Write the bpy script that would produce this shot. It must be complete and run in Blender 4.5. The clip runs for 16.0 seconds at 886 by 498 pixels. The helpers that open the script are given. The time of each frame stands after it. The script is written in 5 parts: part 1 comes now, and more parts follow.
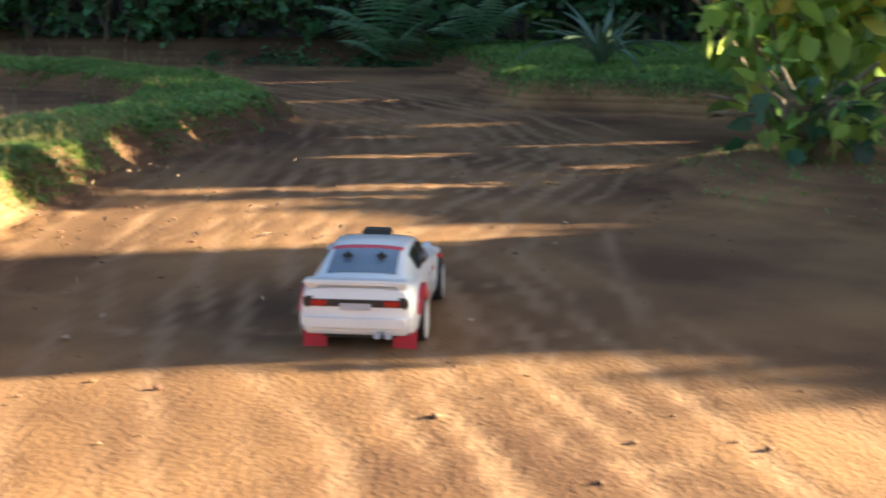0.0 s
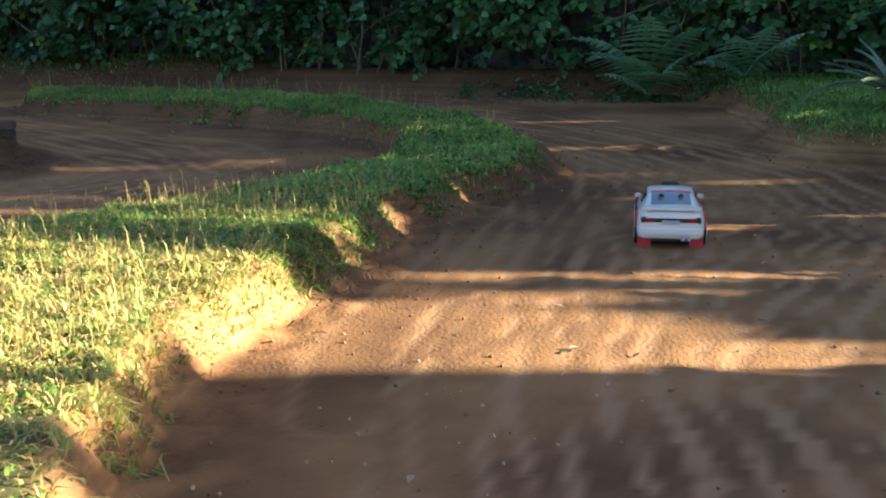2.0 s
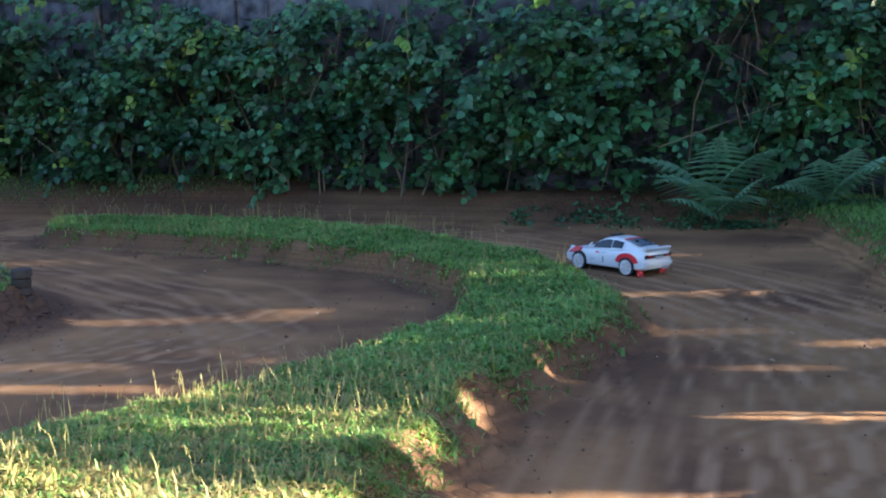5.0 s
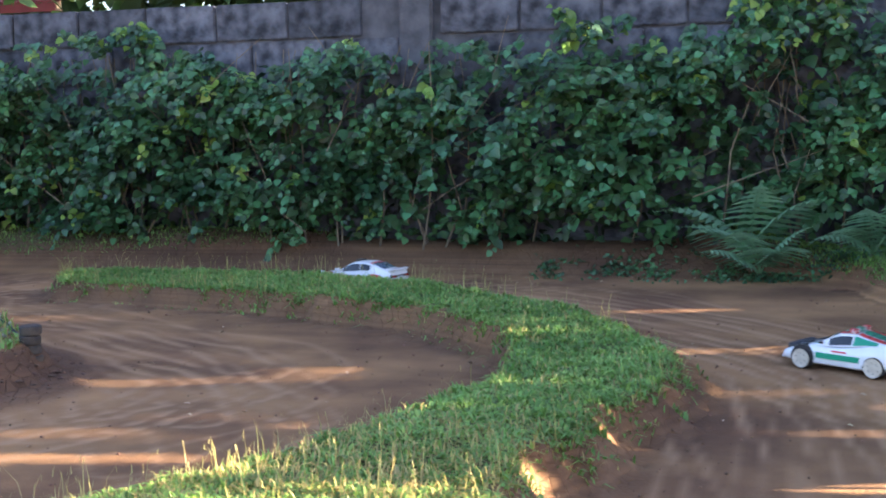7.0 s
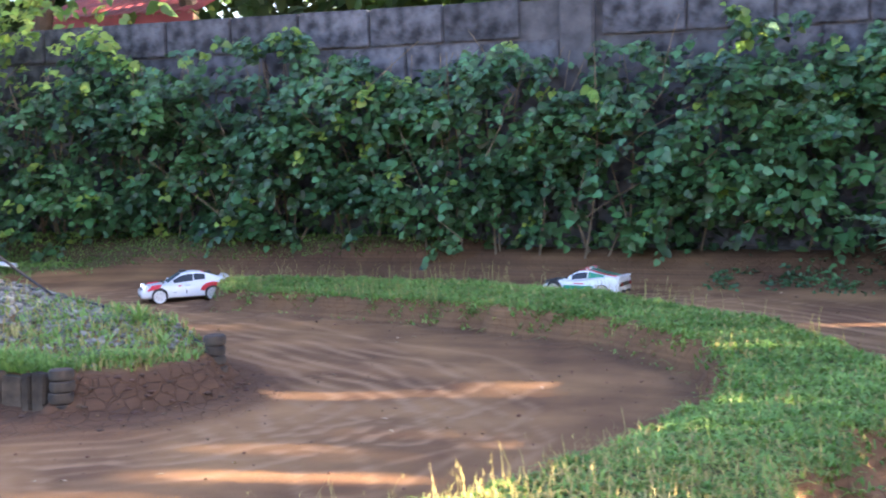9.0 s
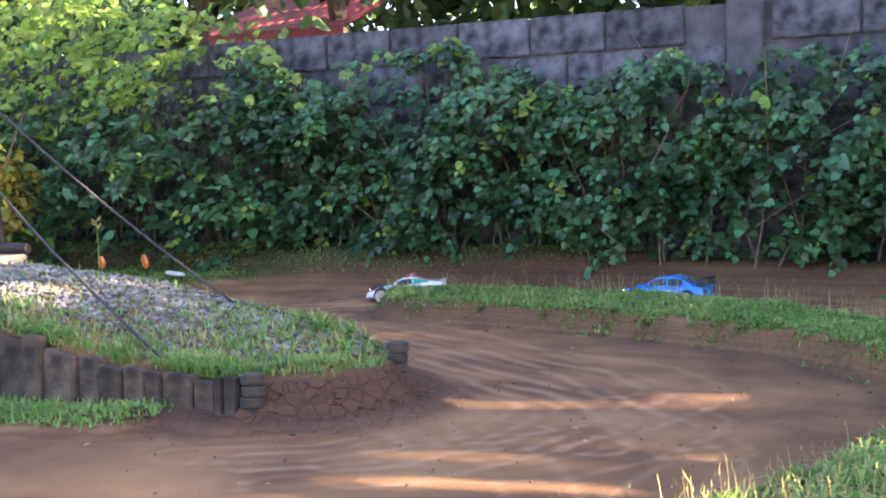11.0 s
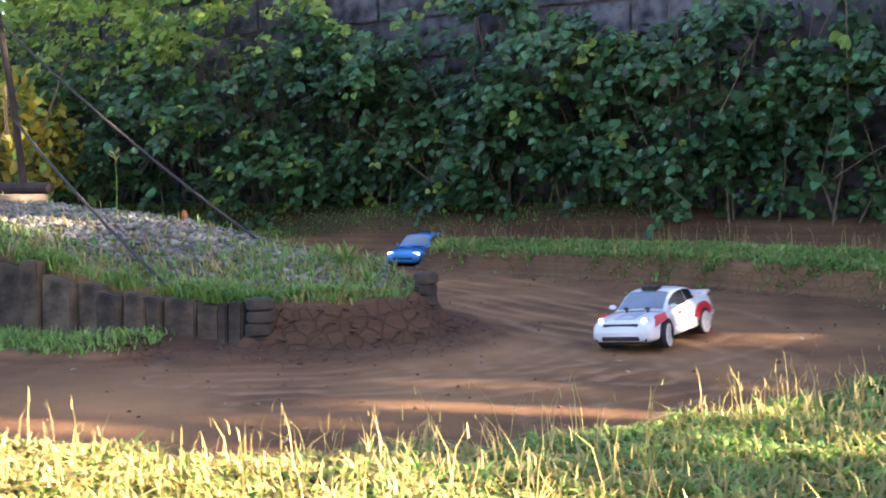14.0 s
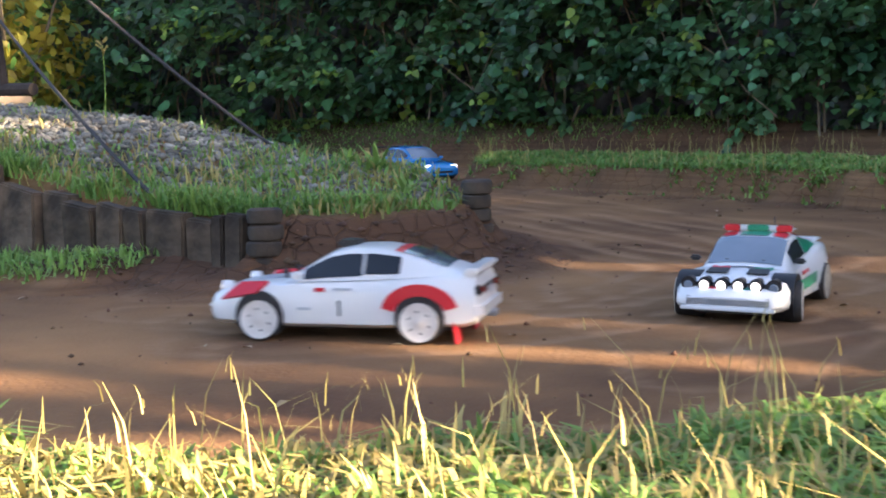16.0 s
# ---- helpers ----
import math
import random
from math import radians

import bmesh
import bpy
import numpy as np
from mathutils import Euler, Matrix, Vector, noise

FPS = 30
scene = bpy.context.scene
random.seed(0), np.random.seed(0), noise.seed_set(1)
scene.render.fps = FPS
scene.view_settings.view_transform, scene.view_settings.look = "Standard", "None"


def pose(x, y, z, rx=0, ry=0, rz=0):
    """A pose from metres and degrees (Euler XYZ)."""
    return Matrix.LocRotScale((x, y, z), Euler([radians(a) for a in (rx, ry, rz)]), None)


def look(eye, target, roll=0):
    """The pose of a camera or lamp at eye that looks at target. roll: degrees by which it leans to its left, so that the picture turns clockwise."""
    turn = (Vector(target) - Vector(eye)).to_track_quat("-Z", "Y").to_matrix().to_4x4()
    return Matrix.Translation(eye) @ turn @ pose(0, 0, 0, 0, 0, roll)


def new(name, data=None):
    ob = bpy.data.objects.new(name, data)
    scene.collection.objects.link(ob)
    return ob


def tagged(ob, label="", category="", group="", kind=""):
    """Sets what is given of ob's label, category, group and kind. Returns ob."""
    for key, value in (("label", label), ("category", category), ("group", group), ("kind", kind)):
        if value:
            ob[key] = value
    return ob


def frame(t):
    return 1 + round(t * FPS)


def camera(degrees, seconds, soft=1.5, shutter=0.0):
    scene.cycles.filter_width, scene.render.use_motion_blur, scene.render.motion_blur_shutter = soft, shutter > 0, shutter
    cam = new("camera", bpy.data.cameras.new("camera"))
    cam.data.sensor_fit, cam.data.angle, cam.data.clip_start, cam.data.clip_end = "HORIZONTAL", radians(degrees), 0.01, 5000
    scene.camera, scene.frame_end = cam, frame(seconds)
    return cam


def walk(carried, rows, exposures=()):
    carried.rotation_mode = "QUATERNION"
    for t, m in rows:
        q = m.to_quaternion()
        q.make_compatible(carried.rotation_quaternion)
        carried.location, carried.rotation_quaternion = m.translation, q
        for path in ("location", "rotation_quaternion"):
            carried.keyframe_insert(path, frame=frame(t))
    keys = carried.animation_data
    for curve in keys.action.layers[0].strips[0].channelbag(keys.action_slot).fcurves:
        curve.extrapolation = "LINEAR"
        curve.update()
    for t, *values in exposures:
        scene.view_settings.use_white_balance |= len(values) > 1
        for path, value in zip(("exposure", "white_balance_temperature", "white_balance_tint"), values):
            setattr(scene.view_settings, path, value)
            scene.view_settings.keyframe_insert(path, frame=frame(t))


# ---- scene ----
cam = camera(40.2, 16.0, soft=1.9, shutter=0.4)
PATH = [
    (0, (1.789, -2.280, 0.477), (1.667, -0.329, 0.052), 0.2),
    (0.5, (1.686, -2.236, 0.530), (1.381, -0.306, 0.101), 0.1),
    (1, (1.632, -2.155, 0.571), (1.195, -0.251, 0.145), -0.2),
    (1.5, (1.606, -2.068, 0.592), (1.135, -0.171, 0.170), -0.3),
    (2, (1.576, -1.975, 0.601), (1.097, -0.078, 0.184), -0.4),
    (2.5, (1.539, -1.885, 0.608), (1.057, 0.012, 0.197), -0.5),
    (3, (1.503, -1.804, 0.620), (1.018, 0.094, 0.219), -0.6),
    (3.5, (1.469, -1.737, 0.652), (0.978, 0.163, 0.268), -0.7),
    (4, (1.421, -1.652, 0.672), (0.917, 0.252, 0.325), -0.7),
    (4.5, (1.368, -1.572, 0.689), (0.854, 0.337, 0.384), -0.8),
    (5, (1.316, -1.502, 0.715), (0.795, 0.410, 0.448), -0.8),
    (7.5, (1.083, -1.263, 0.683), (0.558, 0.659, 0.509), -0.9),
    (8, (1.003, -1.233, 0.688), (0.459, 0.684, 0.514), -0.9),
    (8.5, (0.918, -1.211, 0.682), (0.310, 0.686, 0.515), -1.1),
    (9, (0.842, -1.198, 0.670), (0.153, 0.672, 0.510), -1.1),
    (9.5, (0.769, -1.188, 0.662), (0.015, 0.658, 0.509), -1.2),
    (10, (0.709, -1.207, 0.671), (-0.092, 0.619, 0.521), -1.2),
    (12.5, (0.682, -1.223, 0.569), (-0.288, 0.523, 0.454), -1.5),
    (13, (0.705, -1.163, 0.531), (-0.272, 0.574, 0.409), -1.3),
    (13.5, (0.686, -1.036, 0.482), (-0.301, 0.700, 0.359), -1.2),
    (14, (0.635, -0.882, 0.424), (-0.362, 0.847, 0.295), -1.1),
    (14.5, (0.563, -0.711, 0.368), (-0.450, 1.008, 0.225), -1.1),
    (15, (0.470, -0.556, 0.329), (-0.548, 1.156, 0.154), -1.1),
    (15.5, (0.370, -0.428, 0.315), (-0.658, 1.274, 0.100), -1.1),
    (16, (0.286, -0.352, 0.314), (-0.760, 1.335, 0.080), -1.1),
]
walk(cam, [(t, look(eye, target, roll)) for t, eye, target, roll in PATH],
     exposures=[(0, 3.08, 5950, 13), (3.5, 3.24, 5450, 14), (5, 3.66, 5200, 18), (7.5, 4.52, 5950, 27), (9, 4.72, 6000, 30), (12.5, 4.48, 6050, 32),
                (14, 4.10, 6100, 30), (15.5, 3.92, 6200, 25), (16, 3.92, 6250, 24)])


# ---- light: a low warm sun from the side, and the sky ----
SUN_TURN, SUN_HIGH = radians(14), radians(14)
world = bpy.data.worlds.new("sky")
scene.world = world
world.use_nodes = True
wn = world.node_tree.nodes
sky = wn.new("ShaderNodeTexSky")
sky.sky_type = "NISHITA"
sky.sun_disc = False
sky.sun_elevation = SUN_HIGH
sky.sun_rotation = radians(90) - SUN_TURN
sky.dust_density = 1.5
wn["Background"].inputs["Strength"].default_value = 0.036
world.node_tree.links.new(sky.outputs[0], wn["Background"].inputs["Color"])
sun = new("sun", bpy.data.lights.new("sun", "SUN"))
sun.data.energy, sun.data.angle, sun.data.color = 5.0, radians(0.9), (1.0, 0.82, 0.49)
TO_SUN = Vector((math.cos(SUN_HIGH) * math.cos(SUN_TURN), math.cos(SUN_HIGH) * math.sin(SUN_TURN), math.sin(SUN_HIGH)))
sun.matrix_world = look(TO_SUN * 30, (0, 0, 0))


# ---- materials ----
def mat(name, c1, c2, rough=0.8, scale=8.0, bump=0.0, bump_scale=60.0, metal=0.0, through_light=0.0, spread=0.0, coat=0.0, detail=6.0, space="Object"):
    """Two tones mixed by noise, with fine relief. spread: how far single pieces differ; through_light: a leaf that lets light pass."""
    m = bpy.data.materials.new(name)
    m.use_nodes = True
    nt = m.node_tree
    n, l = nt.nodes, nt.links
    b = n["Principled BSDF"]
    tc = n.new("ShaderNodeTexCoord")
    no = n.new("ShaderNodeTexNoise")
    no.inputs["Scale"].default_value, no.inputs["Detail"].default_value = scale, detail
    l.new(tc.outputs[space], no.inputs["Vector"])
    ramp = n.new("ShaderNodeValToRGB")
    ramp.color_ramp.elements[0].position, ramp.color_ramp.elements[1].position = 0.35, 0.68
    ramp.color_ramp.elements[0].color, ramp.color_ramp.elements[1].color = (*c1, 1), (*c2, 1)
    l.new(no.outputs["Fac"], ramp.inputs["Fac"])
    col = ramp.outputs["Color"]
    if spread:
        geo, hsv = n.new("ShaderNodeNewGeometry"), n.new("ShaderNodeHueSaturation")
        inf, add = n.new("ShaderNodeObjectInfo"), n.new("ShaderNodeMath")
        l.new(geo.outputs["Random Per Island"], add.inputs[0])
        l.new(inf.outputs["Random"], add.inputs[1])
        add.operation = "ADD"
        wrap = n.new("ShaderNodeMath")
        wrap.operation, wrap.inputs[1].default_value = "FRACT", 1.0
        l.new(add.outputs[0], wrap.inputs[0])
        v = n.new("ShaderNodeMapRange")
        v.inputs["To Min"].default_value, v.inputs["To Max"].default_value = 1 - spread, 1 + spread
        l.new(wrap.outputs[0], v.inputs["Value"])
        h = n.new("ShaderNodeMapRange")
        h.inputs["To Min"].default_value, h.inputs["To Max"].default_value = 0.5 - 0.06 * spread, 0.5 + 0.06 * spread
        l.new(geo.outputs["Random Per Island"], h.inputs["Value"])
        l.new(v.outputs[0], hsv.inputs["Value"])
        l.new(h.outputs[0], hsv.inputs["Hue"])
        l.new(col, hsv.inputs["Color"])
        col = hsv.outputs["Color"]
    l.new(col, b.inputs["Base Color"])
    b.inputs["Roughness"].default_value, b.inputs["Metallic"].default_value = rough, metal
    b.inputs["Coat Weight"].default_value = coat
    if bump:
        n2, bp = n.new("ShaderNodeTexNoise"), n.new("ShaderNodeBump")
        n2.inputs["Scale"].default_value, n2.inputs["Detail"].default_value = bump_scale, 8.0
        l.new(tc.outputs[space], n2.inputs["Vector"])
        bp.inputs["Strength"].default_value, bp.inputs["Distance"].default_value = bump, 0.01
        l.new(n2.outputs["Fac"], bp.inputs["Height"])
        l.new(bp.outputs["Normal"], b.inputs["Normal"])
    if through_light:
        tr, mix = n.new("ShaderNodeBsdfTranslucent"), n.new("ShaderNodeMixShader")
        l.new(col, tr.inputs["Color"])
        mix.inputs[0].default_value = through_light
        l.new(b.outputs[0], mix.inputs[1])
        l.new(tr.outputs[0], mix.inputs[2])
        l.new(mix.outputs[0], n["Material Output"].inputs["Surface"])
    return m


def glow(name, color, power):
    m = mat(name, color, color, 0.2)
    b = m.node_tree.nodes["Principled BSDF"]
    b.inputs["Emission Color"].default_value = (*color, 1)
    b.inputs["Emission Strength"].default_value = power
    return m


def ground_material():
    """Red-brown earth, damp and dry in patches, with darker thatch under the grass and painted shade below the hedge.
    """
    m = mat("earth", (0.120, 0.060, 0.031), (0.305, 0.164, 0.072), 0.92, 2.3, 0.28, 110.0)
    nt = m.node_tree
    n, l = nt.nodes, nt.links
    b = n["Principled BSDF"]
    b.inputs["Specular IOR Level"].default_value = 0.2
    ramp = next(q for q in n if q.type == "VALTORGB")
    fine = n.new("ShaderNodeTexNoise")
    fine.inputs["Scale"].default_value, fine.inputs["Detail"].default_value = 38.0, 10.0
    fr = n.new("ShaderNodeMapRange")
    fr.inputs["From Min"].default_value, fr.inputs["From Max"].default_value = 0.3, 0.7
    fr.inputs["To Min"].default_value, fr.inputs["To Max"].default_value = 0.68, 1.32
    l.new(fine.outputs["Fac"], fr.inputs["Value"])
    mul = n.new("ShaderNodeMix")
    mul.data_type, mul.blend_type = "RGBA", "MULTIPLY"
    mul.inputs["Factor"].default_value = 1.0
    l.new(ramp.outputs["Color"], mul.inputs["A"])
    l.new(fr.outputs[0], mul.inputs["B"])
    at = n.new("ShaderNodeAttribute")
    at.attribute_name = "thatch"
    th = n.new("ShaderNodeMix")
    th.data_type = "RGBA"
    l.new(at.outputs["Fac"], th.inputs["Factor"])
    l.new(mul.outputs["Result"], th.inputs["A"])
    th.inputs["B"].default_value = (0.075, 0.085, 0.03, 1)
    dry = n.new("ShaderNodeAttribute")
    dry.attribute_name = "worn"
    dm = n.new("ShaderNodeMix")
    dm.data_type = "RGBA"
    l.new(dry.outputs["Fac"], dm.inputs["Factor"])
    l.new(th.outputs["Result"], dm.inputs["A"])
    dm.inputs["B"].default_value = (0.36, 0.212, 0.116, 1)
    # one mask for damp clay and for shade painted on the hedge bank
    damp_shade = n.new("ShaderNodeAttribute")
    damp_shade.attribute_name = "damp_shade"
    damp_shade_mix = n.new("ShaderNodeMix")
    damp_shade_mix.data_type = "RGBA"
    l.new(damp_shade.outputs["Fac"], damp_shade_mix.inputs["Factor"])
    l.new(dm.outputs["Result"], damp_shade_mix.inputs["A"])
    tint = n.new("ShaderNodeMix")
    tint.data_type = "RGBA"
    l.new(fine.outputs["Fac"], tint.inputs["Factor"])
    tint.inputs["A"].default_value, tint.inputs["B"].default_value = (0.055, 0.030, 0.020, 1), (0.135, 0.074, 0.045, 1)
    l.new(tint.outputs["Result"], damp_shade_mix.inputs["B"])
    l.new(damp_shade_mix.outputs["Result"], b.inputs["Base Color"])
    # drying cracks in the damp clay
    tc = next(q for q in n if q.type == "TEX_COORD")
    cell = n.new("ShaderNodeTexVoronoi")
    cell.feature = "DISTANCE_TO_EDGE"
    cell.inputs["Scale"].default_value = 26.0
    l.new(tc.outputs["Object"], cell.inputs["Vector"])
    gap = n.new("ShaderNodeMapRange")
    gap.inputs["From Max"].default_value = 0.09
    l.new(cell.outputs["Distance"], gap.inputs["Value"])
    deep = n.new("ShaderNodeMath")
    deep.operation = "MULTIPLY"
    l.new(gap.outputs[0], deep.inputs[0])
    l.new(damp_shade.outputs["Fac"], deep.inputs[1])
    crack = n.new("ShaderNodeBump")
    crack.inputs["Strength"].default_value, crack.inputs["Distance"].default_value = 0.8, 0.006
    l.new(deep.outputs[0], crack.inputs["Height"])
    old = next(q for q in n if q.type == "BUMP" and q != crack)
    l.new(old.outputs["Normal"], crack.inputs["Normal"])
    l.new(crack.outputs["Normal"], b.inputs["Normal"])
    return m


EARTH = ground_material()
GRASS = mat("grass_blade", (0.145, 0.275, 0.055), (0.26, 0.42, 0.10), 0.55, 3.0, through_light=0.35, spread=0.35)
DRY_GRASS = mat("dry_grass_blade", (0.34, 0.29, 0.09), (0.52, 0.43, 0.17), 0.6, 4.0, through_light=0.4, spread=0.3)
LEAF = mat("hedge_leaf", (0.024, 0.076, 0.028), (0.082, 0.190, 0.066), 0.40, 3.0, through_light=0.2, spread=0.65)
BRIGHT_LEAF = mat("young_leaf", (0.12, 0.23, 0.05), (0.22, 0.34, 0.07), 0.42, 3.0, through_light=0.4, spread=0.35)
YELLOW_LEAF = mat("yellow_leaf", (0.34, 0.30, 0.04), (0.52, 0.44, 0.07), 0.5, 4.0, through_light=0.4, spread=0.3)
FERN = mat("fern_leaf", (0.17, 0.34, 0.19), (0.27, 0.46, 0.27), 0.5, 6.0, through_light=0.3, spread=0.2)
AGAVE = mat("agave_leaf", (0.10, 0.17, 0.12), (0.17, 0.25, 0.17), 0.45, 6.0, spread=0.15)
TREE_LEAF = mat("tree_leaf", (0.05, 0.10, 0.025), (0.09, 0.16, 0.04), 0.5, 2.0, through_light=0.25, spread=0.4)
BARK = mat("bark", (0.06, 0.045, 0.035), (0.13, 0.10, 0.075), 0.9, 12.0, 0.8, 40.0)
DARK_WOOD = mat("dark_wood", (0.022, 0.016, 0.014), (0.05, 0.036, 0.03), 0.9, 20.0, 0.6, 60.0)
STEM = mat("stem", (0.12, 0.09, 0.06), (0.22, 0.17, 0.11), 0.85, 20.0)
CONCRETE = mat("concrete_block", (0.022, 0.024, 0.030), (0.150, 0.156, 0.178), 0.95, 11.0, 1.0, 40.0, spread=0.30, detail=10.0)
MORTAR = mat("mortar", (0.06, 0.06, 0.068), (0.12, 0.12, 0.13), 0.95, 12.0, 0.5, 60.0)
TIMBER = mat("weathered_timber", (0.030, 0.020, 0.015), (0.14, 0.092, 0.064), 0.9, 14.0, 0.9, 30.0, spread=0.4)
CLAY = mat("damp_clay", (0.062, 0.033, 0.022), (0.125, 0.070, 0.044), 0.85, 18.0, 0.6, 70.0, spread=0.25)
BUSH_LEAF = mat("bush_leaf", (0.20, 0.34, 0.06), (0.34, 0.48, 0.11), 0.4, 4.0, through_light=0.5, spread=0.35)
# brighter copy of the bush leaf, with sunlight put into its colour
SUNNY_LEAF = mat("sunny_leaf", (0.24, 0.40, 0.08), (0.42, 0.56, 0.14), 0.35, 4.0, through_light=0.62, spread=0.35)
BOARD = mat("deck_board", (0.20, 0.145, 0.11), (0.31, 0.235, 0.18), 0.85, 6.0, 0.4, 50.0, spread=0.2)
STONE = mat("grey_gravel", (0.10, 0.094, 0.078), (0.30, 0.285, 0.245), 0.9, 14.0, 0.5, 60.0, spread=0.45)
RUBBER = mat("rubber", (0.022, 0.02, 0.02), (0.05, 0.042, 0.038), 0.8, 20.0, 0.3, 80.0)
MUDDY_RUBBER = mat("muddy_rubber", (0.03, 0.027, 0.025), (0.105, 0.072, 0.05), 0.9, 14.0, 0.4, 70.0, spread=0.2)
ROPE = mat("rope", (0.03, 0.027, 0.028), (0.055, 0.05, 0.05), 0.85, 60.0)
WHITE = mat("white_paint", (0.72, 0.73, 0.75), (0.82, 0.82, 0.82), 0.28, 9.0, coat=0.4)
RED = mat("red_paint", (0.62, 0.015, 0.03), (0.72, 0.03, 0.045), 0.3, 9.0, coat=0.4)
GREEN = mat("green_paint", (0.0, 0.24, 0.13), (0.01, 0.32, 0.18), 0.3, 9.0, coat=0.4)
BLUE = mat("blue_paint", (0.015, 0.19, 0.50), (0.03, 0.29, 0.66), 0.25, 9.0, coat=0.6)
YELLOW = mat("yellow_decal", (0.75, 0.62, 0.03), (0.85, 0.72, 0.05), 0.35, 9.0)
BLACK = mat("black_plastic", (0.012, 0.012, 0.014), (0.03, 0.03, 0.033), 0.45, 20.0)
WINDOW = mat("tinted_window", (0.012, 0.015, 0.020), (0.028, 0.034, 0.044), 0.22, 5.0)
PALE_WINDOW = mat("clear_window", (0.13, 0.17, 0.22), (0.24, 0.29, 0.35), 0.08, 5.0, coat=1.0)
RED_FLAP = mat("red_mudflap", (0.48, 0.015, 0.03), (0.60, 0.03, 0.05), 0.6, 12.0)
LAMP_RED = mat("tail_lamp_red", (0.35, 0.01, 0.01), (0.5, 0.02, 0.02), 0.15, 5.0)
LAMP_ORANGE = mat("orange_plastic", (0.62, 0.17, 0.03), (0.75, 0.24, 0.05), 0.5, 9.0)
RIM = mat("white_rim", (0.62, 0.58, 0.54), (0.80, 0.79, 0.77), 0.4, 25.0)
GOLD_RIM = mat("cream_rim", (0.50, 0.44, 0.34), (0.66, 0.60, 0.50), 0.4, 25.0)
HEADLIGHT = glow("lit_headlight", (1.0, 0.97, 0.88), 0.3)
ROOF_RED = mat("red_sheet_roof", (0.20, 0.035, 0.045), (0.32, 0.07, 0.08), 0.6, 5.0)
HOUSE_WALL = mat("house_wall", (0.10, 0.075, 0.07), (0.16, 0.12, 0.11), 0.9, 5.0)
GREY_BAR = mat("plate_grey", (0.35, 0.38, 0.45), (0.5, 0.53, 0.58), 0.4, 9.0)


# ---- mesh helpers ----
def part(name, bm, material, parent=None, label="", flat=False):
    """Links a bmesh as one mesh object under a thing or under a part."""
    me = bpy.data.meshes.new(name)
    bmesh.ops.recalc_face_normals(bm, faces=bm.faces)
    bm.to_mesh(me)
    bm.free()
    me.materials.append(material)
    if not flat:
        me.polygons.foreach_set("use_smooth", [True] * len(me.polygons))
        me.set_sharp_from_angle(angle=radians(38))
    ob = new(name, me)
    ob.parent = parent
    if label:
        tagged(ob, label)
    return ob


def thing(name, label, category, m=None, group="", kind=""):
    ob = new(name)
    ob.empty_display_size = 0.05
    if m is not None:
        ob.matrix_basis = m
    return tagged(ob, label, category, group, kind)


def box(bm, cx, cy, cz, sx, sy, sz, bevel=0.0, m=None):
    r = bmesh.ops.create_cube(bm, size=1.0)
    bmesh.ops.scale(bm, vec=(sx, sy, sz), verts=r["verts"])
    if bevel:
        es = list({e for v in r["verts"] for e in v.link_edges})
        r = bmesh.ops.bevel(bm, geom=es, offset=bevel, segments=2, affect="EDGES")
    vs = list({v for v in r["verts"]}) if not bevel else list({v for f in r["faces"] for v in f.verts} | set(r["verts"]))
    if m is not None:
        bmesh.ops.transform(bm, matrix=m, verts=vs)
    bmesh.ops.translate(bm, vec=(cx, cy, cz), verts=vs)
    return vs


def rod(bm, pts, r0, r1=None, sides=6):
    """A tapered tube along points."""
    r1 = r0 if r1 is None else r1
    rings = []
    n = len(pts)
    for i, p in enumerate(pts):
        p = Vector(p)
        d = (Vector(pts[min(i + 1, n - 1)]) - Vector(pts[max(i - 1, 0)])).normalized()
        u = d.orthogonal().normalized()
        w = d.cross(u)
        r = r0 + (r1 - r0) * i / max(n - 1, 1)
        rings.append([bm.verts.new(p + (u * math.cos(a) + w * math.sin(a)) * r) for a in [2 * math.pi * k / sides for k in range(sides)]])
    for a, b in zip(rings, rings[1:]):
        for k in range(sides):
            bm.faces.new((a[k], a[(k + 1) % sides], b[(k + 1) % sides], b[k]))
    bm.faces.new(rings[0])
    bm.faces.new(rings[-1])


def wheel_shape(bm, profile, sides=24):
    """Turns a profile of (radius, across) round the y axis."""
    rings = [[bm.verts.new((r * math.cos(a), w, r * math.sin(a))) for a in [2 * math.pi * k / sides for k in range(sides)]] for r, w in profile]
    for a, b in zip(rings, rings[1:]):
        for k in range(sides):
            bm.faces.new((a[k], a[(k + 1) % sides], b[(k + 1) % sides], b[k]))
    for ring in (rings[0], rings[-1]):
        bm.faces.new(ring)


def soup(name, verts, faces, material, label="", category="", parent=None, kind="stuff", smooth_faces=False):
    """Many small pieces in one mesh: verts (n, 3), faces (m, k)."""
    me = bpy.data.meshes.new(name)
    verts, faces = np.asarray(verts, np.float32), np.asarray(faces, np.int32)
    m, k = faces.shape
    me.vertices.add(len(verts))
    me.vertices.foreach_set("co", verts.ravel())
    me.loops.add(m * k)
    me.loops.foreach_set("vertex_index", faces.ravel())
    me.polygons.add(m)
    me.polygons.foreach_set("loop_start", np.arange(0, m * k, k, dtype=np.int32))
    me.update(calc_edges=True)
    if smooth_faces:
        me.polygons.foreach_set("use_smooth", [True] * m)
    me.materials.append(material)
    ob = new(name, me)
    ob.parent = parent
    return tagged(ob, label, category, "", kind)


RNG = np.random.default_rng(7)


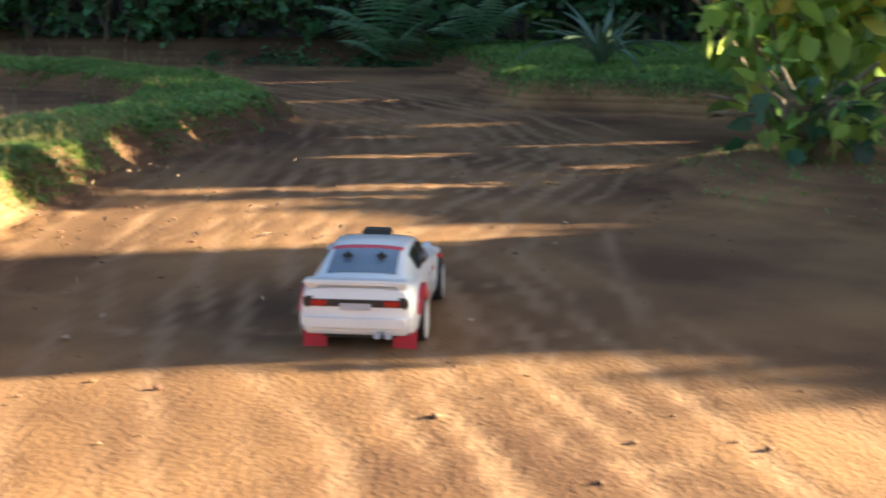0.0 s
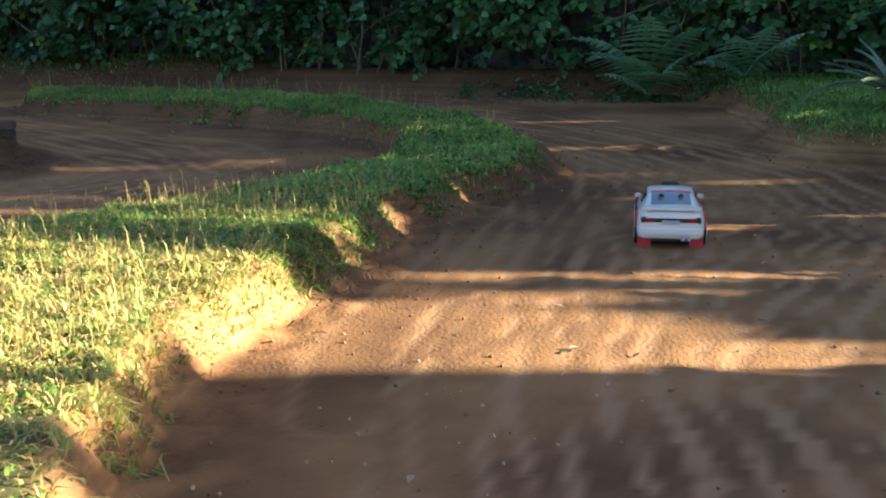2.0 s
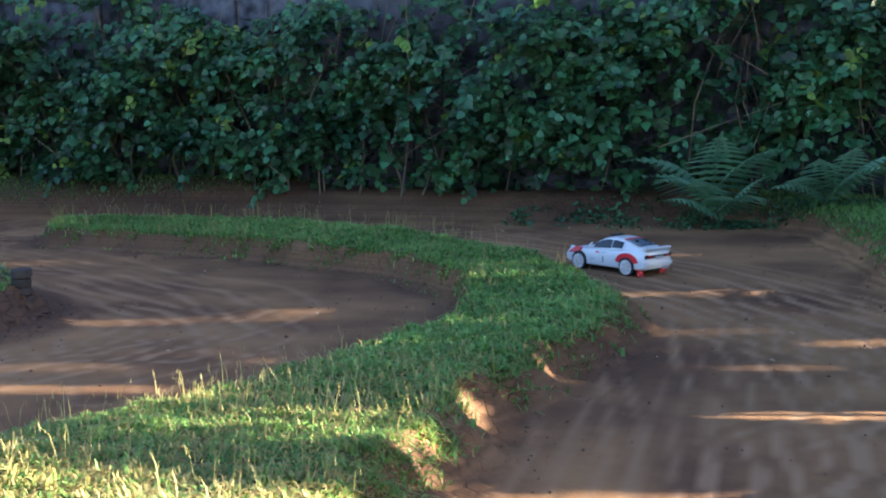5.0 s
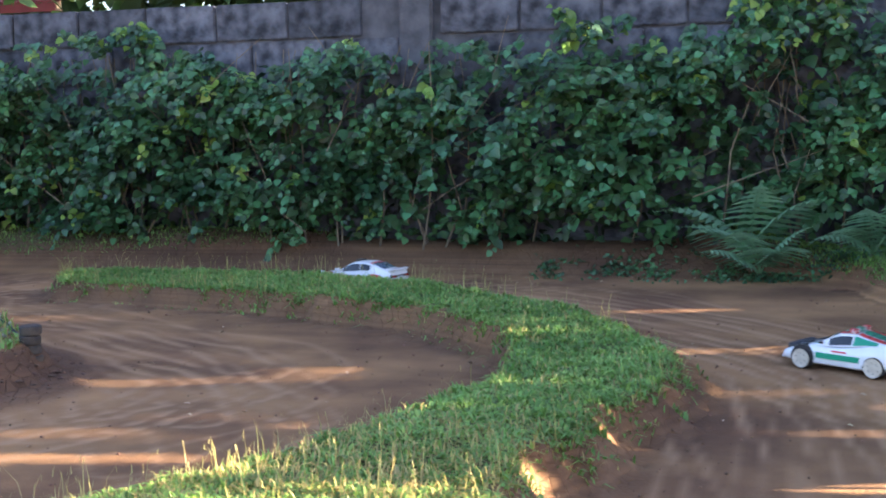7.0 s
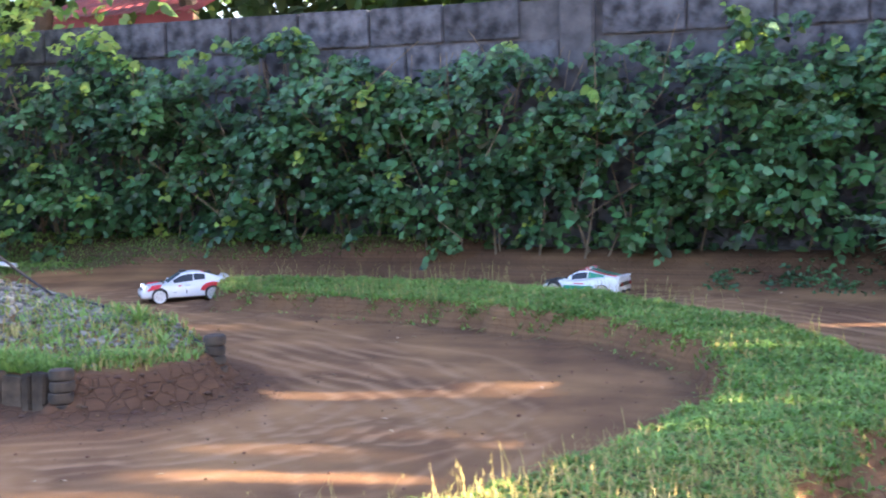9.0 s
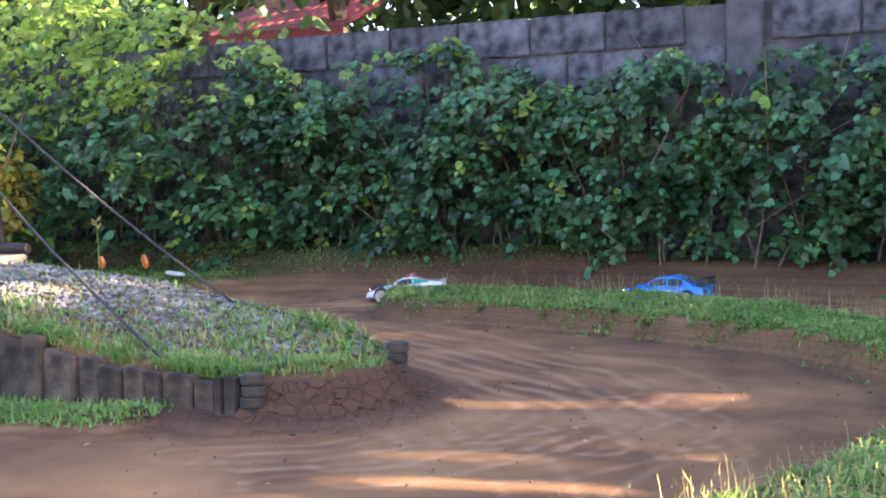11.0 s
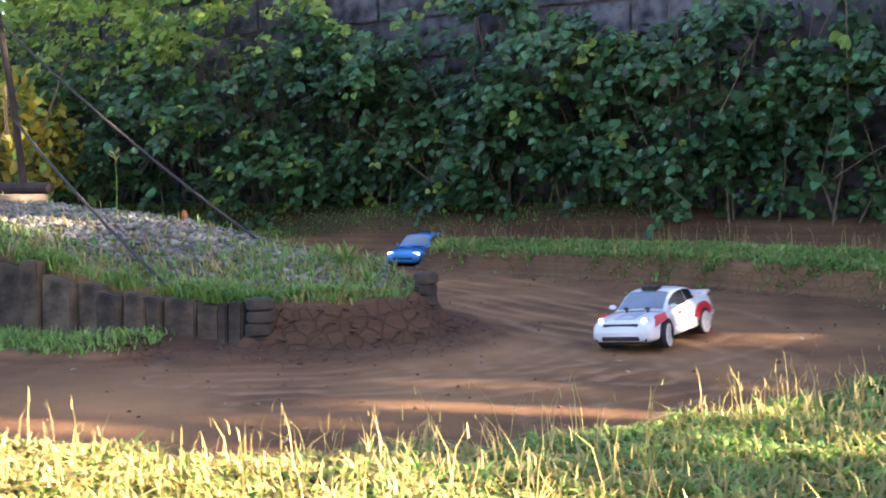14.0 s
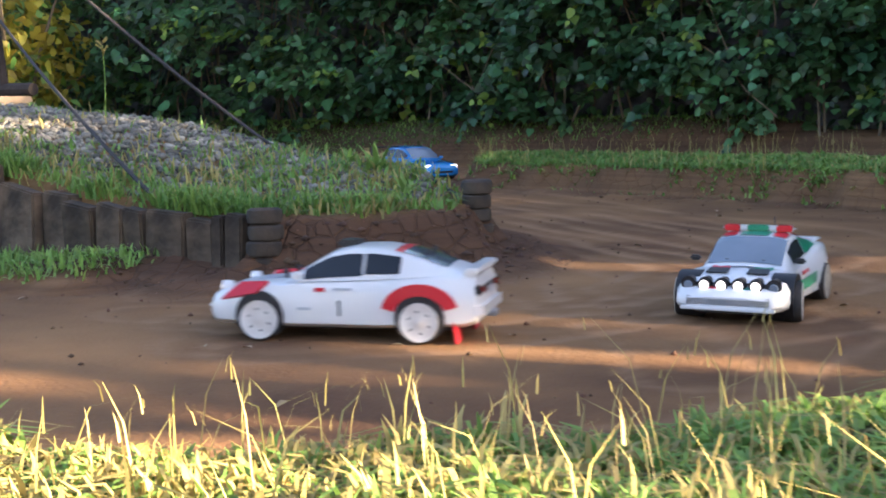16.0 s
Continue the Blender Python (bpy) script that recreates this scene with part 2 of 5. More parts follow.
def turned(n, tilt, rng=RNG):
    """n random frames: along, across, normal. tilt: mean direction of the normals, with its weight."""
    nor = rng.normal(size=(n, 3)) + np.asarray(tilt)
    nor /= np.linalg.norm(nor, axis=1, keepdims=True)
    a = rng.normal(size=(n, 3)) + np.array([0, 0, -0.6])
    a -= nor * np.sum(a * nor, axis=1, keepdims=True)
    a /= np.linalg.norm(a, axis=1, keepdims=True)
    return a, np.cross(nor, a), nor


def leaves(pos, size, tilt, wide=0.75, rng=RNG):
    """Folded, pointed leaves at the places: verts and quad faces."""
    n = len(pos)
    a, b, c = turned(n, tilt, rng)
    s = (size * rng.uniform(0.6, 1.25, n))[:, None]
    rows = [(0, 0, 0), (0.30, 0.5 * wide, 0.10), (0.72, 0.34 * wide, 0.02), (1.0, 0, -0.12), (0.72, -0.34 * wide, 0.02), (0.30, -0.5 * wide, 0.10), (0.5, 0, -0.02)]
    v = np.stack([pos + s * (p * a + q * b + r * c) for p, q, r in rows], axis=1).reshape(-1, 3)
    base = (np.arange(n) * 7)[:, None]
    quads = np.array([[0, 1, 2, 6], [6, 2, 3, 4], [0, 6, 4, 5]])
    return v, (base[:, :, None] + quads[None]).reshape(-1, 4)


def blades(pos, height, lean, width, rng=RNG):
    """Grass blades in two bent pieces: verts and quad faces."""
    n = len(pos)
    h = (height * rng.uniform(0.45, 1.3, n))[:, None]
    ang = rng.uniform(0, 2 * math.pi, n)
    d = np.stack([np.cos(ang), np.sin(ang), np.zeros(n)], 1)
    s = np.stack([-np.sin(ang), np.cos(ang), np.zeros(n)], 1) * (width * rng.uniform(0.6, 1.3, n))[:, None]
    k = (lean * rng.uniform(0.2, 1.6, n))[:, None]
    up = np.array([0, 0, 1.0])
    mid, tip = pos + h * (0.55 * up + 0.35 * k * d), pos + h * ((1 - 0.45 * k) * up + 1.0 * k * d)
    v = np.stack([pos - s, pos + s, mid + s * 0.8, mid - s * 0.8, tip + s * 0.12, tip - s * 0.12], 1).reshape(-1, 3)
    base = (np.arange(n) * 6)[:, None, None]
    return v, (base + np.array([[0, 1, 2, 3], [3, 2, 4, 5]])[None]).reshape(-1, 4)


# ---- the lie of the land ----
ISLAND = [(-1.88, 3.36), (-1.33, 3.50), (-0.78, 3.50), (-0.17, 3.26), (0.42, 2.80), (0.72, 2.40), (0.91, 2.0), (0.93, 1.7),
          (0.86, 1.40), (0.80, 1.15), (0.73, 0.9), (0.72, 0.5), (0.70, 0.1), (0.68, -0.2), (0.74, -0.5), (0.84, -0.8),
          (0.98, -1.05), (1.0, -1.6), (0.9, -6.0), (-7.0, -6.0), (-7.0, -0.5), (-2.6, -0.35), (-1.2, -0.04), (-0.6, 0.09),
          (-0.27, 0.20), (-0.02, 0.37), (0.16, 0.62), (0.28, 0.89), (0.40, 1.28), (0.47, 1.62), (0.45, 1.95), (0.36, 2.28),
          (0.0, 2.62), (-0.45, 2.82), (-1.12, 3.02), (-1.72, 3.12)]
RIGHT_BANK = [(0.75, 4.6), (0.95, 4.36), (1.32, 4.12), (1.55, 3.75), (1.66, 3.2), (1.70, 2.6), (1.82, 2.35), (2.3, 2.25), (3.0, 2.0),
              (9.0, 2.0), (9.0, 4.6)]
BUSH_BANK = [(2.12, 0.75), (2.16, 0.40), (2.5, 0.15), (3.2, -0.1), (9.0, -0.3), (9.0, 1.6), (2.8, 1.5), (2.3, 1.2)]
BACK_VERGE = [(-9.0, 4.6), (-9.0, 2.9), (-4.2, 2.9), (-3.5, 3.15), (-3.2, 3.7), (-2.85, 4.08), (-1.2, 4.28), (-1.0, 4.5)]
MOUND = [(-0.93, 1.62), (-0.97, 1.83), (-1.25, 2.03), (-1.7, 2.14), (-6.0, 2.22), (-6.0, 1.36), (-1.2, 1.34), (-1.02, 1.44)]
SCRAPES = [(0.885, 1.33, 0.12, 0.075), (0.78, 0.88, 0.09, 0.055), (0.93, 1.66, 0.08, 0.030), (0.70, 0.42, 0.08, 0.018)]
LOW_GRASS = [(-1.35, 1.30), (-1.42, 1.12), (-1.9, 0.98), (-6.0, 0.92), (-6.0, 1.32)]


def inside_by(poly, x, y):
    """Signed distance to a polygon's outline, positive inside."""
    x, y = np.asarray(x, float), np.asarray(y, float)
    d = np.full(x.shape, 1e9)
    odd = np.zeros(x.shape, bool)
    for (ax, ay), (bx, by) in zip(poly, poly[1:] + poly[:1]):
        ex, ey = bx - ax, by - ay
        k = np.clip(((x - ax) * ex + (y - ay) * ey) / (ex * ex + ey * ey), 0, 1)
        d = np.minimum(d, np.hypot(x - ax - k * ex, y - ay - k * ey))
        cross = (ay > y) != (by > y)
        odd ^= cross & (x < ax + (y - ay) / (ey if ey else 1e-9) * ex)
    return np.where(odd, d, -d)


def smooth(a, b, v):
    k = np.clip((v - a) / (b - a), 0, 1)
    return k * k * (3 - 2 * k)


def wobble(x, y, f, p=0.0):
    """A cheap rolling noise, -1 to 1."""
    return (np.sin(f * (1.3 * x + 0.7 * y) + p) + np.sin(f * (-0.6 * x + 1.6 * y) + 2.1 * p + 1) + np.sin(f * (2.3 * x - 1.1 * y) + 3.7 * p + 2)
            + np.sin(f * (0.4 * x + 2.9 * y) + 1.3 * p)) / 4


def mound_top(x):
    return np.interp(-np.asarray(x, float), [1.0, 1.2, 1.6, 1.75, 2.0, 2.25, 2.7, 2.9], [0.115, 0.118, 0.148, 0.172, 0.218, 0.262, 0.335, 0.35])


def island_in(x, y):
    """Distance inside the island's turf, less where its bank is scraped bare."""
    d = inside_by(ISLAND, x, y)
    for sx, sy, sr, deep in SCRAPES:
        d = d - deep * np.exp(-((x - sx) ** 2 + (y - sy) ** 2) / sr ** 2)
    return d


def land(x, y):
    """Height of the ground, without its fine relief."""
    x, y = np.asarray(x, float), np.asarray(y, float)
    z = 0.045 * smooth(1.7, 3.0, y) + 0.02 * smooth(3.0, 4.0, y)
    z = z + 0.13 * smooth(3.98, 4.40, y + 0.04 * wobble(x, y, 3)) * smooth(1.5, 0.7, x)
    jit = 0.025 * wobble(x, y, 9, 1.0) + 0.012 * wobble(x, y, 31, 2.0)
    isl = island_in(x, y) + jit
    worn_side = smooth(0.15, 0.4, y) * smooth(2.75, 2.2, y) * smooth(0.5, 0.62, x)
    isl = isl + worn_side * 0.022 * (wobble(x, y, 17, 0.4) + 0.6 * wobble(x, y, 43, 1.7))
    bank = smooth(-0.055, 0.022, isl) * (1 - worn_side) + smooth(-0.105, 0.055, isl) * worn_side
    z = z + (0.10 - 0.016 * smooth(2.2, 2.8, y) + 0.012 * wobble(x, y, 5)) * bank
    z = z + 0.11 * smooth(-0.10, 0.10, inside_by(RIGHT_BANK, x, y) + jit)
    z = z + 0.06 * smooth(-0.15, 0.25, inside_by(BUSH_BANK, x, y) + jit)
    z = z + 0.06 * smooth(-0.12, 0.12, inside_by(BACK_VERGE, x, y) + jit)
    z = z + 0.025 * smooth(-0.1, 0.1, inside_by(LOW_GRASS, x, y) + jit)
    m = inside_by(MOUND, x, y) + 0.5 * jit
    z = z + 0.035 * smooth(-0.26, 0.0, m) * smooth(-1.75, -1.4, x)
    foot = np.where(x > -1.16, np.where(y < 1.7, 0.11, 0.06), 0.012)
    rise = smooth(-foot, 0.012, m)
    hump = 0.048 * smooth(1.42, 1.95, y) * smooth(-0.95, -1.25, x) * smooth(-2.7, -2.0, x)
    z = z * (1 - rise) + (mound_top(x) + hump) * rise
    return z


# ---- the ways of the cars: seconds, x, y, heading, roll, pitch ----
WAY_WHITE = [(0, 1.585, -0.56, 88, 0, 0), (0.5, 1.53, -0.26, 89, 0, 0), (0.8, 1.505, 0.01, 92, 0, 0), (1.2, 1.475, 0.31, 95, 0, 0),
             (1.5, 1.455, 0.54, 94, 0, 0), (2.0, 1.395, 1.06, 95, 0, 0), (2.4, 1.355, 1.46, 92, 0, 0), (2.8, 1.34, 1.78, 91, 0, 0),
             (3.2, 1.335, 2.04, 97, 0, 0), (3.5, 1.33, 2.18, 107, 0, 0), (4.0, 1.215, 2.46, 118, 0, 0), (4.4, 1.07, 2.66, 138, 0, 0),
             (4.8, 0.88, 2.82, 145, 0, 0), (5.0, 0.78, 2.88, 146, 0, 0), (6.2, 0.05, 3.42, 152, 0, 0), (7.5, -1.0, 3.78, 172, 0, 0),
             (7.7, -1.2, 3.88, 174, 0, 0), (8.1, -1.48, 3.82, 184, 0, 0), (8.5, -1.725, 3.585, 200, 0, 0), (8.9, -1.95, 3.38, 218, 0, 0),
             (9.0, -2.03, 3.33, 220, 0, 0), (9.3, -2.25, 3.30, 214, 0, 0), (9.7, -2.46, 3.27, 218, 0, 0), (10.0, -2.60, 3.20, 232, 0, 0),
             (10.6, -3.0, 3.0, 240, 0, 0), (11.2, -3.1, 2.72, 295, 0, 0), (11.8, -2.5, 2.48, 345, 0, 0), (12.5, -1.45, 2.46, 347, 0, 0),
             (12.8, -1.118, 2.335, 336, 0, 0), (13.2, -0.839, 2.176, 320, 0, 0), (13.4, -0.683, 2.114, 308, 0, 0), (13.6, -0.55, 2.06, 293, 2, 0),
             (13.8, -0.45, 1.97, 281, 3, 0), (14.0, -0.37, 1.88, 266, 4, 0), (14.2, -0.31, 1.81, 249, 5, 0), (14.5, -0.320, 1.672, 229, 5, 0),
             (15.0, -0.351, 1.417, 212, 5, 0), (15.5, -0.446, 1.179, 203, 3, 0), (16.0, -0.707, 1.014, 199, 1, 0)]
WAY_STRIPED = [(0, 2.35, -4.6, 90, 0, 0), (1.5, 2.25, -2.9, 92, 0, 0), (2.4, 2.0, -1.6, 100, 0, 0), (2.9, 1.66, -0.85, 95, 0, 0),
               (3.2, 1.577, -0.496, 90, 0, 0), (3.5, 1.528, -0.292, 76, 0, 0), (4.0, 1.486, 0.041, 52, 0, 0), (4.4, 1.53, 0.33, 46, 0, 0),
               (4.8, 1.68, 0.56, 52, 0, 0), (5.6, 1.85, 1.15, 85, 0, 0), (6.5, 1.62, 1.98, 125, 0, 0), (7.3, 1.19, 2.50, 158, 0, 0),
               (7.7, 0.92, 2.82, 152, 0, 0), (8.1, 0.56, 3.16, 150, 0, 0), (8.5, 0.178, 3.492, 158, 0, 0), (9.0, -0.34, 3.72, 172, 0, 0),
               (9.3, -0.66, 3.78, 178, 0, 0), (9.7, -1.02, 3.78, 181, 0, 0), (10.0, -1.22, 3.76, 183, 0, 0), (11.0, -1.9, 3.62, 200, 0, 0),
               (11.8, -2.3, 3.4, 245, 0, 0), (12.5, -2.35, 3.18, 288, 0, 0), (12.8, -2.38, 3.1, 292, 0, 0), (13.4, -2.2, 2.72, 312, 0, 0),
               (14.0, -1.60, 2.40, 330, 0, 0), (14.5, -1.061, 2.111, 325, 0, 0), (14.8, -0.810, 1.962, 333, 0, 0), (15.0, -0.708, 1.883, 335, 0, 0),
               (15.5, -0.419, 1.661, 304, 0, 0), (15.8, -0.313, 1.521, 286, 0, 0), (16.0, -0.277, 1.461, 275, 0, 0)]
WAY_BLUE = [(0, 2.4, -6.6, 90, 0, 0), (2.0, 2.35, -4.2, 90, 0, 0), (3.6, 2.2, -2.4, 95, 0, 0), (4.4, 1.75, -0.95, 95, 0, 0), (5.2, 1.50, -0.15, 55, 0, 0),
            (6.1, 1.7, 0.60, 60, 0, 0), (7.2, 1.9, 1.3, 90, 0, 0), (8.2, 1.65, 2.1, 125, 0, 0), (9.0, 1.05, 2.70, 150, 0, 0),
            (9.7, 0.42, 3.27, 152, 0, 0), (10.0, 0.20, 3.42, 160, 0, 0), (11.2, -0.9, 3.76, 176, 0, 0), (12.5, -1.76, 3.76, 186, 0, 0),
            (12.8, -1.95, 3.68, 200, 0, 0), (13.2, -1.99, 3.54, 240, 0, 0), (13.6, -1.95, 3.45, 268, 0, 0), (14.0, -1.91, 3.36, 276, 0, 0),
            (14.5, -1.982, 3.285, 286, 0, 0), (15.0, -2.102, 3.365, 316, 0, 0), (15.5, -2.099, 3.309, 334, 0, 0), (16.0, -2.137, 3.365, 336, 0, 0)]


LITTER = mat("dry_leaf", (0.30, 0.20, 0.11), (0.50, 0.36, 0.22), 0.8, 20.0, spread=0.3)
CLOD = mat("earth_clod", (0.12, 0.062, 0.037), (0.24, 0.135, 0.078), 0.95, 30.0, 0.5, 90.0, spread=0.3)


# ---- the ground: one sheet to the horizon ----
def build_ground():
    xs = np.concatenate([-np.geomspace(60, 3.4, 22), np.arange(-3.35, -2.4, 0.05), np.arange(-2.4, 2.45, 0.0185), np.arange(2.45, 3.3, 0.05), np.geomspace(3.35, 60, 22)])
    ys = np.concatenate([-np.geomspace(60, 2.2, 22), np.arange(-2.15, -1.2, 0.05), np.arange(-1.2, 3.6, 0.0185), np.arange(3.6, 4.62, 0.04), np.geomspace(4.66, 60, 16)])
    X, Y = np.meshgrid(xs, ys)
    Z = land(X, Y)
    isl, mnd = island_in(X, Y), inside_by(MOUND, X, Y)
    rb, bb, bv, lg = (inside_by(p, X, Y) for p in (RIGHT_BANK, BUSH_BANK, BACK_VERGE, LOW_GRASS))
    cover = np.maximum.reduce([isl, rb, bb, bv, lg, mnd])
    track = smooth(0.0, -0.10, cover)
    # wheel ruts: the cars' lines, laid side by side
    rut = np.zeros(X.shape)
    lines = [[(x, y) for _, x, y, *_ in w if y > -3] for w in (WAY_WHITE, WAY_STRIPED, WAY_BLUE)]
    rr = np.random.default_rng(3)
    near = (X > -3.4) & (X < 3.3) & (Y > -2.2) & (Y < 4.4)
    xn, yn = X[near], Y[near]
    rn = np.zeros(xn.shape)
    for i in range(36):
        line = lines[i % 3]
        ox, oy = rr.normal(0, 0.19, 2)
        d = np.full(xn.shape, 9.0)
        px = [(x + ox + 0.05 * math.sin(3 * y + i), y + oy + 0.05 * math.cos(3 * x + i)) for x, y in line]
        for (ax, ay), (bx, by) in zip(px, px[1:]):
            ex, ey = bx - ax, by - ay
            k = np.clip(((xn - ax) * ex + (yn - ay) * ey) / (ex * ex + ey * ey + 1e-9), 0, 1)
            d = np.minimum(d, np.hypot(xn - ax - k * ex, yn - ay - k * ey))
        e = np.abs(d - 0.075)
        rn += np.exp(-(e / 0.016) ** 2) - 0.55 * np.exp(-((e - 0.032) / 0.014) ** 2)
    rut[near] = rn
    Z = Z - 0.0007 * np.clip(rut, -1.4, 2.0) * track
    h = np.zeros(X.shape)
    flat = np.stack([X.ravel(), Y.ravel()], 1)
    sel = np.where(near.ravel())[0]
    fine = np.array([noise.noise(Vector((x * 13, y * 13, 0.3))) * 0.5 + noise.noise(Vector((x * 31, y * 31, 4.3))) * 0.35 for x, y in flat[sel]])
    h.ravel()[sel] = fine
    edge = smooth(0.16, 0.0, np.abs(cover + 0.05))
    Z = Z + h * (0.0014 + 0.022 * edge)
    ny, nx = X.shape
    idx = np.arange(nx * ny).reshape(ny, nx)
    f = np.stack([idx[:-1, :-1], idx[:-1, 1:], idx[1:, 1:], idx[1:, :-1]], -1).reshape(-1, 4)
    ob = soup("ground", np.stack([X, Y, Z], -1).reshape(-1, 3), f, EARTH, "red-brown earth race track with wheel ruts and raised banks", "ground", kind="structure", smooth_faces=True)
    a = ob.data.attributes.new("thatch", "FLOAT", "POINT")
    m2 = np.where(mnd > 0, 0.2, 0)
    a.data.foreach_set("value", np.maximum(smooth(0.015, 0.06, np.maximum.reduce([isl, rb, bv, lg]) + 0.03 * h) * 0.9, m2).ravel().astype(np.float32))
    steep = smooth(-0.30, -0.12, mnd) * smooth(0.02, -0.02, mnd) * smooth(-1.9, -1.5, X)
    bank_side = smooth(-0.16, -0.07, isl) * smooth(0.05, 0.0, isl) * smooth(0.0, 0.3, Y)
    # last term, beyond y 3.95: shade below the hedge painted as darker earth
    p = ob.data.attributes.new("damp_shade", "FLOAT", "POINT")
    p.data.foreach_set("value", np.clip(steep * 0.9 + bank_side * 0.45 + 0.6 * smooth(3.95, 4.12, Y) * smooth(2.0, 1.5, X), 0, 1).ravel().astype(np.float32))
    w = ob.data.attributes.new("worn", "FLOAT", "POINT")
    w.data.foreach_set("value", (np.clip(rut * 0.42, 0, 0.75) * track).ravel().astype(np.float32))


build_ground()


# ---- wall of concrete blocks behind the hedge ----
def build_wall():
    bm = bmesh.new()
    box(bm, -2.0, 4.60, 0.70, 16.0, 0.14, 1.38)
    wall = tagged(part("wall_north", bm, MORTAR, None, flat=True), "old grey concrete block wall behind the hedge", "wall", kind="structure")
    bm = bmesh.new()
    box(bm, 0, 0, 0, 0.388, 0.16, 0.188, 0.006)
    first = part("block", bm, CONCRETE, wall, flat=True)
    rr = random.Random(5)
    for row in range(7):
        for i in range(-14, 13):
            x = 0.4 * i + (0.2 if row % 2 else 0.0) - 0.24
            if x < -6.2 or x > 4.4 or -0.70 < x < -0.42:
                continue
            ob = new("block", first.data)
            ob.parent = wall
            ob.matrix_basis = pose(x, 4.592 + rr.uniform(-0.004, 0.004), 0.105 + 0.2 * row, rr.uniform(-0.4, 0.4), rr.uniform(-0.5, 0.5), rr.uniform(-0.4, 0.4))
    bpy.data.objects.remove(first)
    bm = bmesh.new()
    box(bm, -0.555, 4.58, 0.80, 0.17, 0.20, 1.62, 0.01)
    part("pillar", bm, MORTAR, wall, "dark stained concrete pillar")


build_wall()


# ---- hedge ----
def sprays(c, out, rng, size, count=9, wide=0.86):
    """Leafy shoots: from each place an arching twig with leaves to both sides, the blades facing up and outward."""
    n = len(c)
    yaw = rng.normal(-math.pi / 2, 0.75, n)
    rise = rng.uniform(-0.55, 0.55, n)
    d = np.stack([np.cos(yaw), np.sin(yaw) * out, rise], 1)
    d /= np.linalg.norm(d, axis=1, keepdims=True)
    length = rng.uniform(0.07, 0.17, n)
    V, Fc, at = [], [], 0
    rows = [(0, 0, 0), (0.10, 0.40, 0.05), (0.38, 0.52, 0.07), (0.74, 0.30, 0.0), (1.0, 0, -0.16), (0.74, -0.30, 0.0), (0.38, -0.52, 0.07), (0.10, -0.40, 0.05), (0.45, 0, -0.03)]
    quads = np.array([[0, 1, 2, 8], [8, 2, 3, 4], [8, 4, 5, 6], [0, 8, 6, 7]])
    for j in range(count):
        k = (j + 0.5) / count
        p = c + d * (length * k)[:, None] + np.array([0, 0, -0.35]) * (length * k * k)[:, None] + rng.normal(0, 0.010, (n, 3))
        side = np.stack([-d[:, 1], d[:, 0], np.zeros(n)], 1) * (1 if j % 2 else -1)
        a = side * rng.uniform(0.3, 1.1, (n, 1)) + d * rng.uniform(0.2, 1.0, (n, 1)) + np.stack([np.zeros(n), np.zeros(n), rng.uniform(-0.9, 0.05, n)], 1)
        a /= np.linalg.norm(a, axis=1, keepdims=True)
        nor = rng.normal(0, 0.42, (n, 3)) + np.array([0, -0.75, 1.0])
        nor -= a * np.sum(nor * a, axis=1, keepdims=True)
        nor /= np.linalg.norm(nor, axis=1, keepdims=True)
        b = np.cross(nor, a)
        s = (size * rng.uniform(0.55, 1.2, n) * (1.1 - 0.5 * k))[:, None]
        v = np.stack([p + s * (q0 * a + wide * q1 * b + q2 * nor) for q0, q1, q2 in rows], 1)
        V.append(v.reshape(-1, 3))
        Fc.append((np.arange(n)[:, None, None] * 9 + quads[None]).reshape(-1, 4) + at)
        at += n * 9
    return np.vstack(V), np.vstack(Fc)


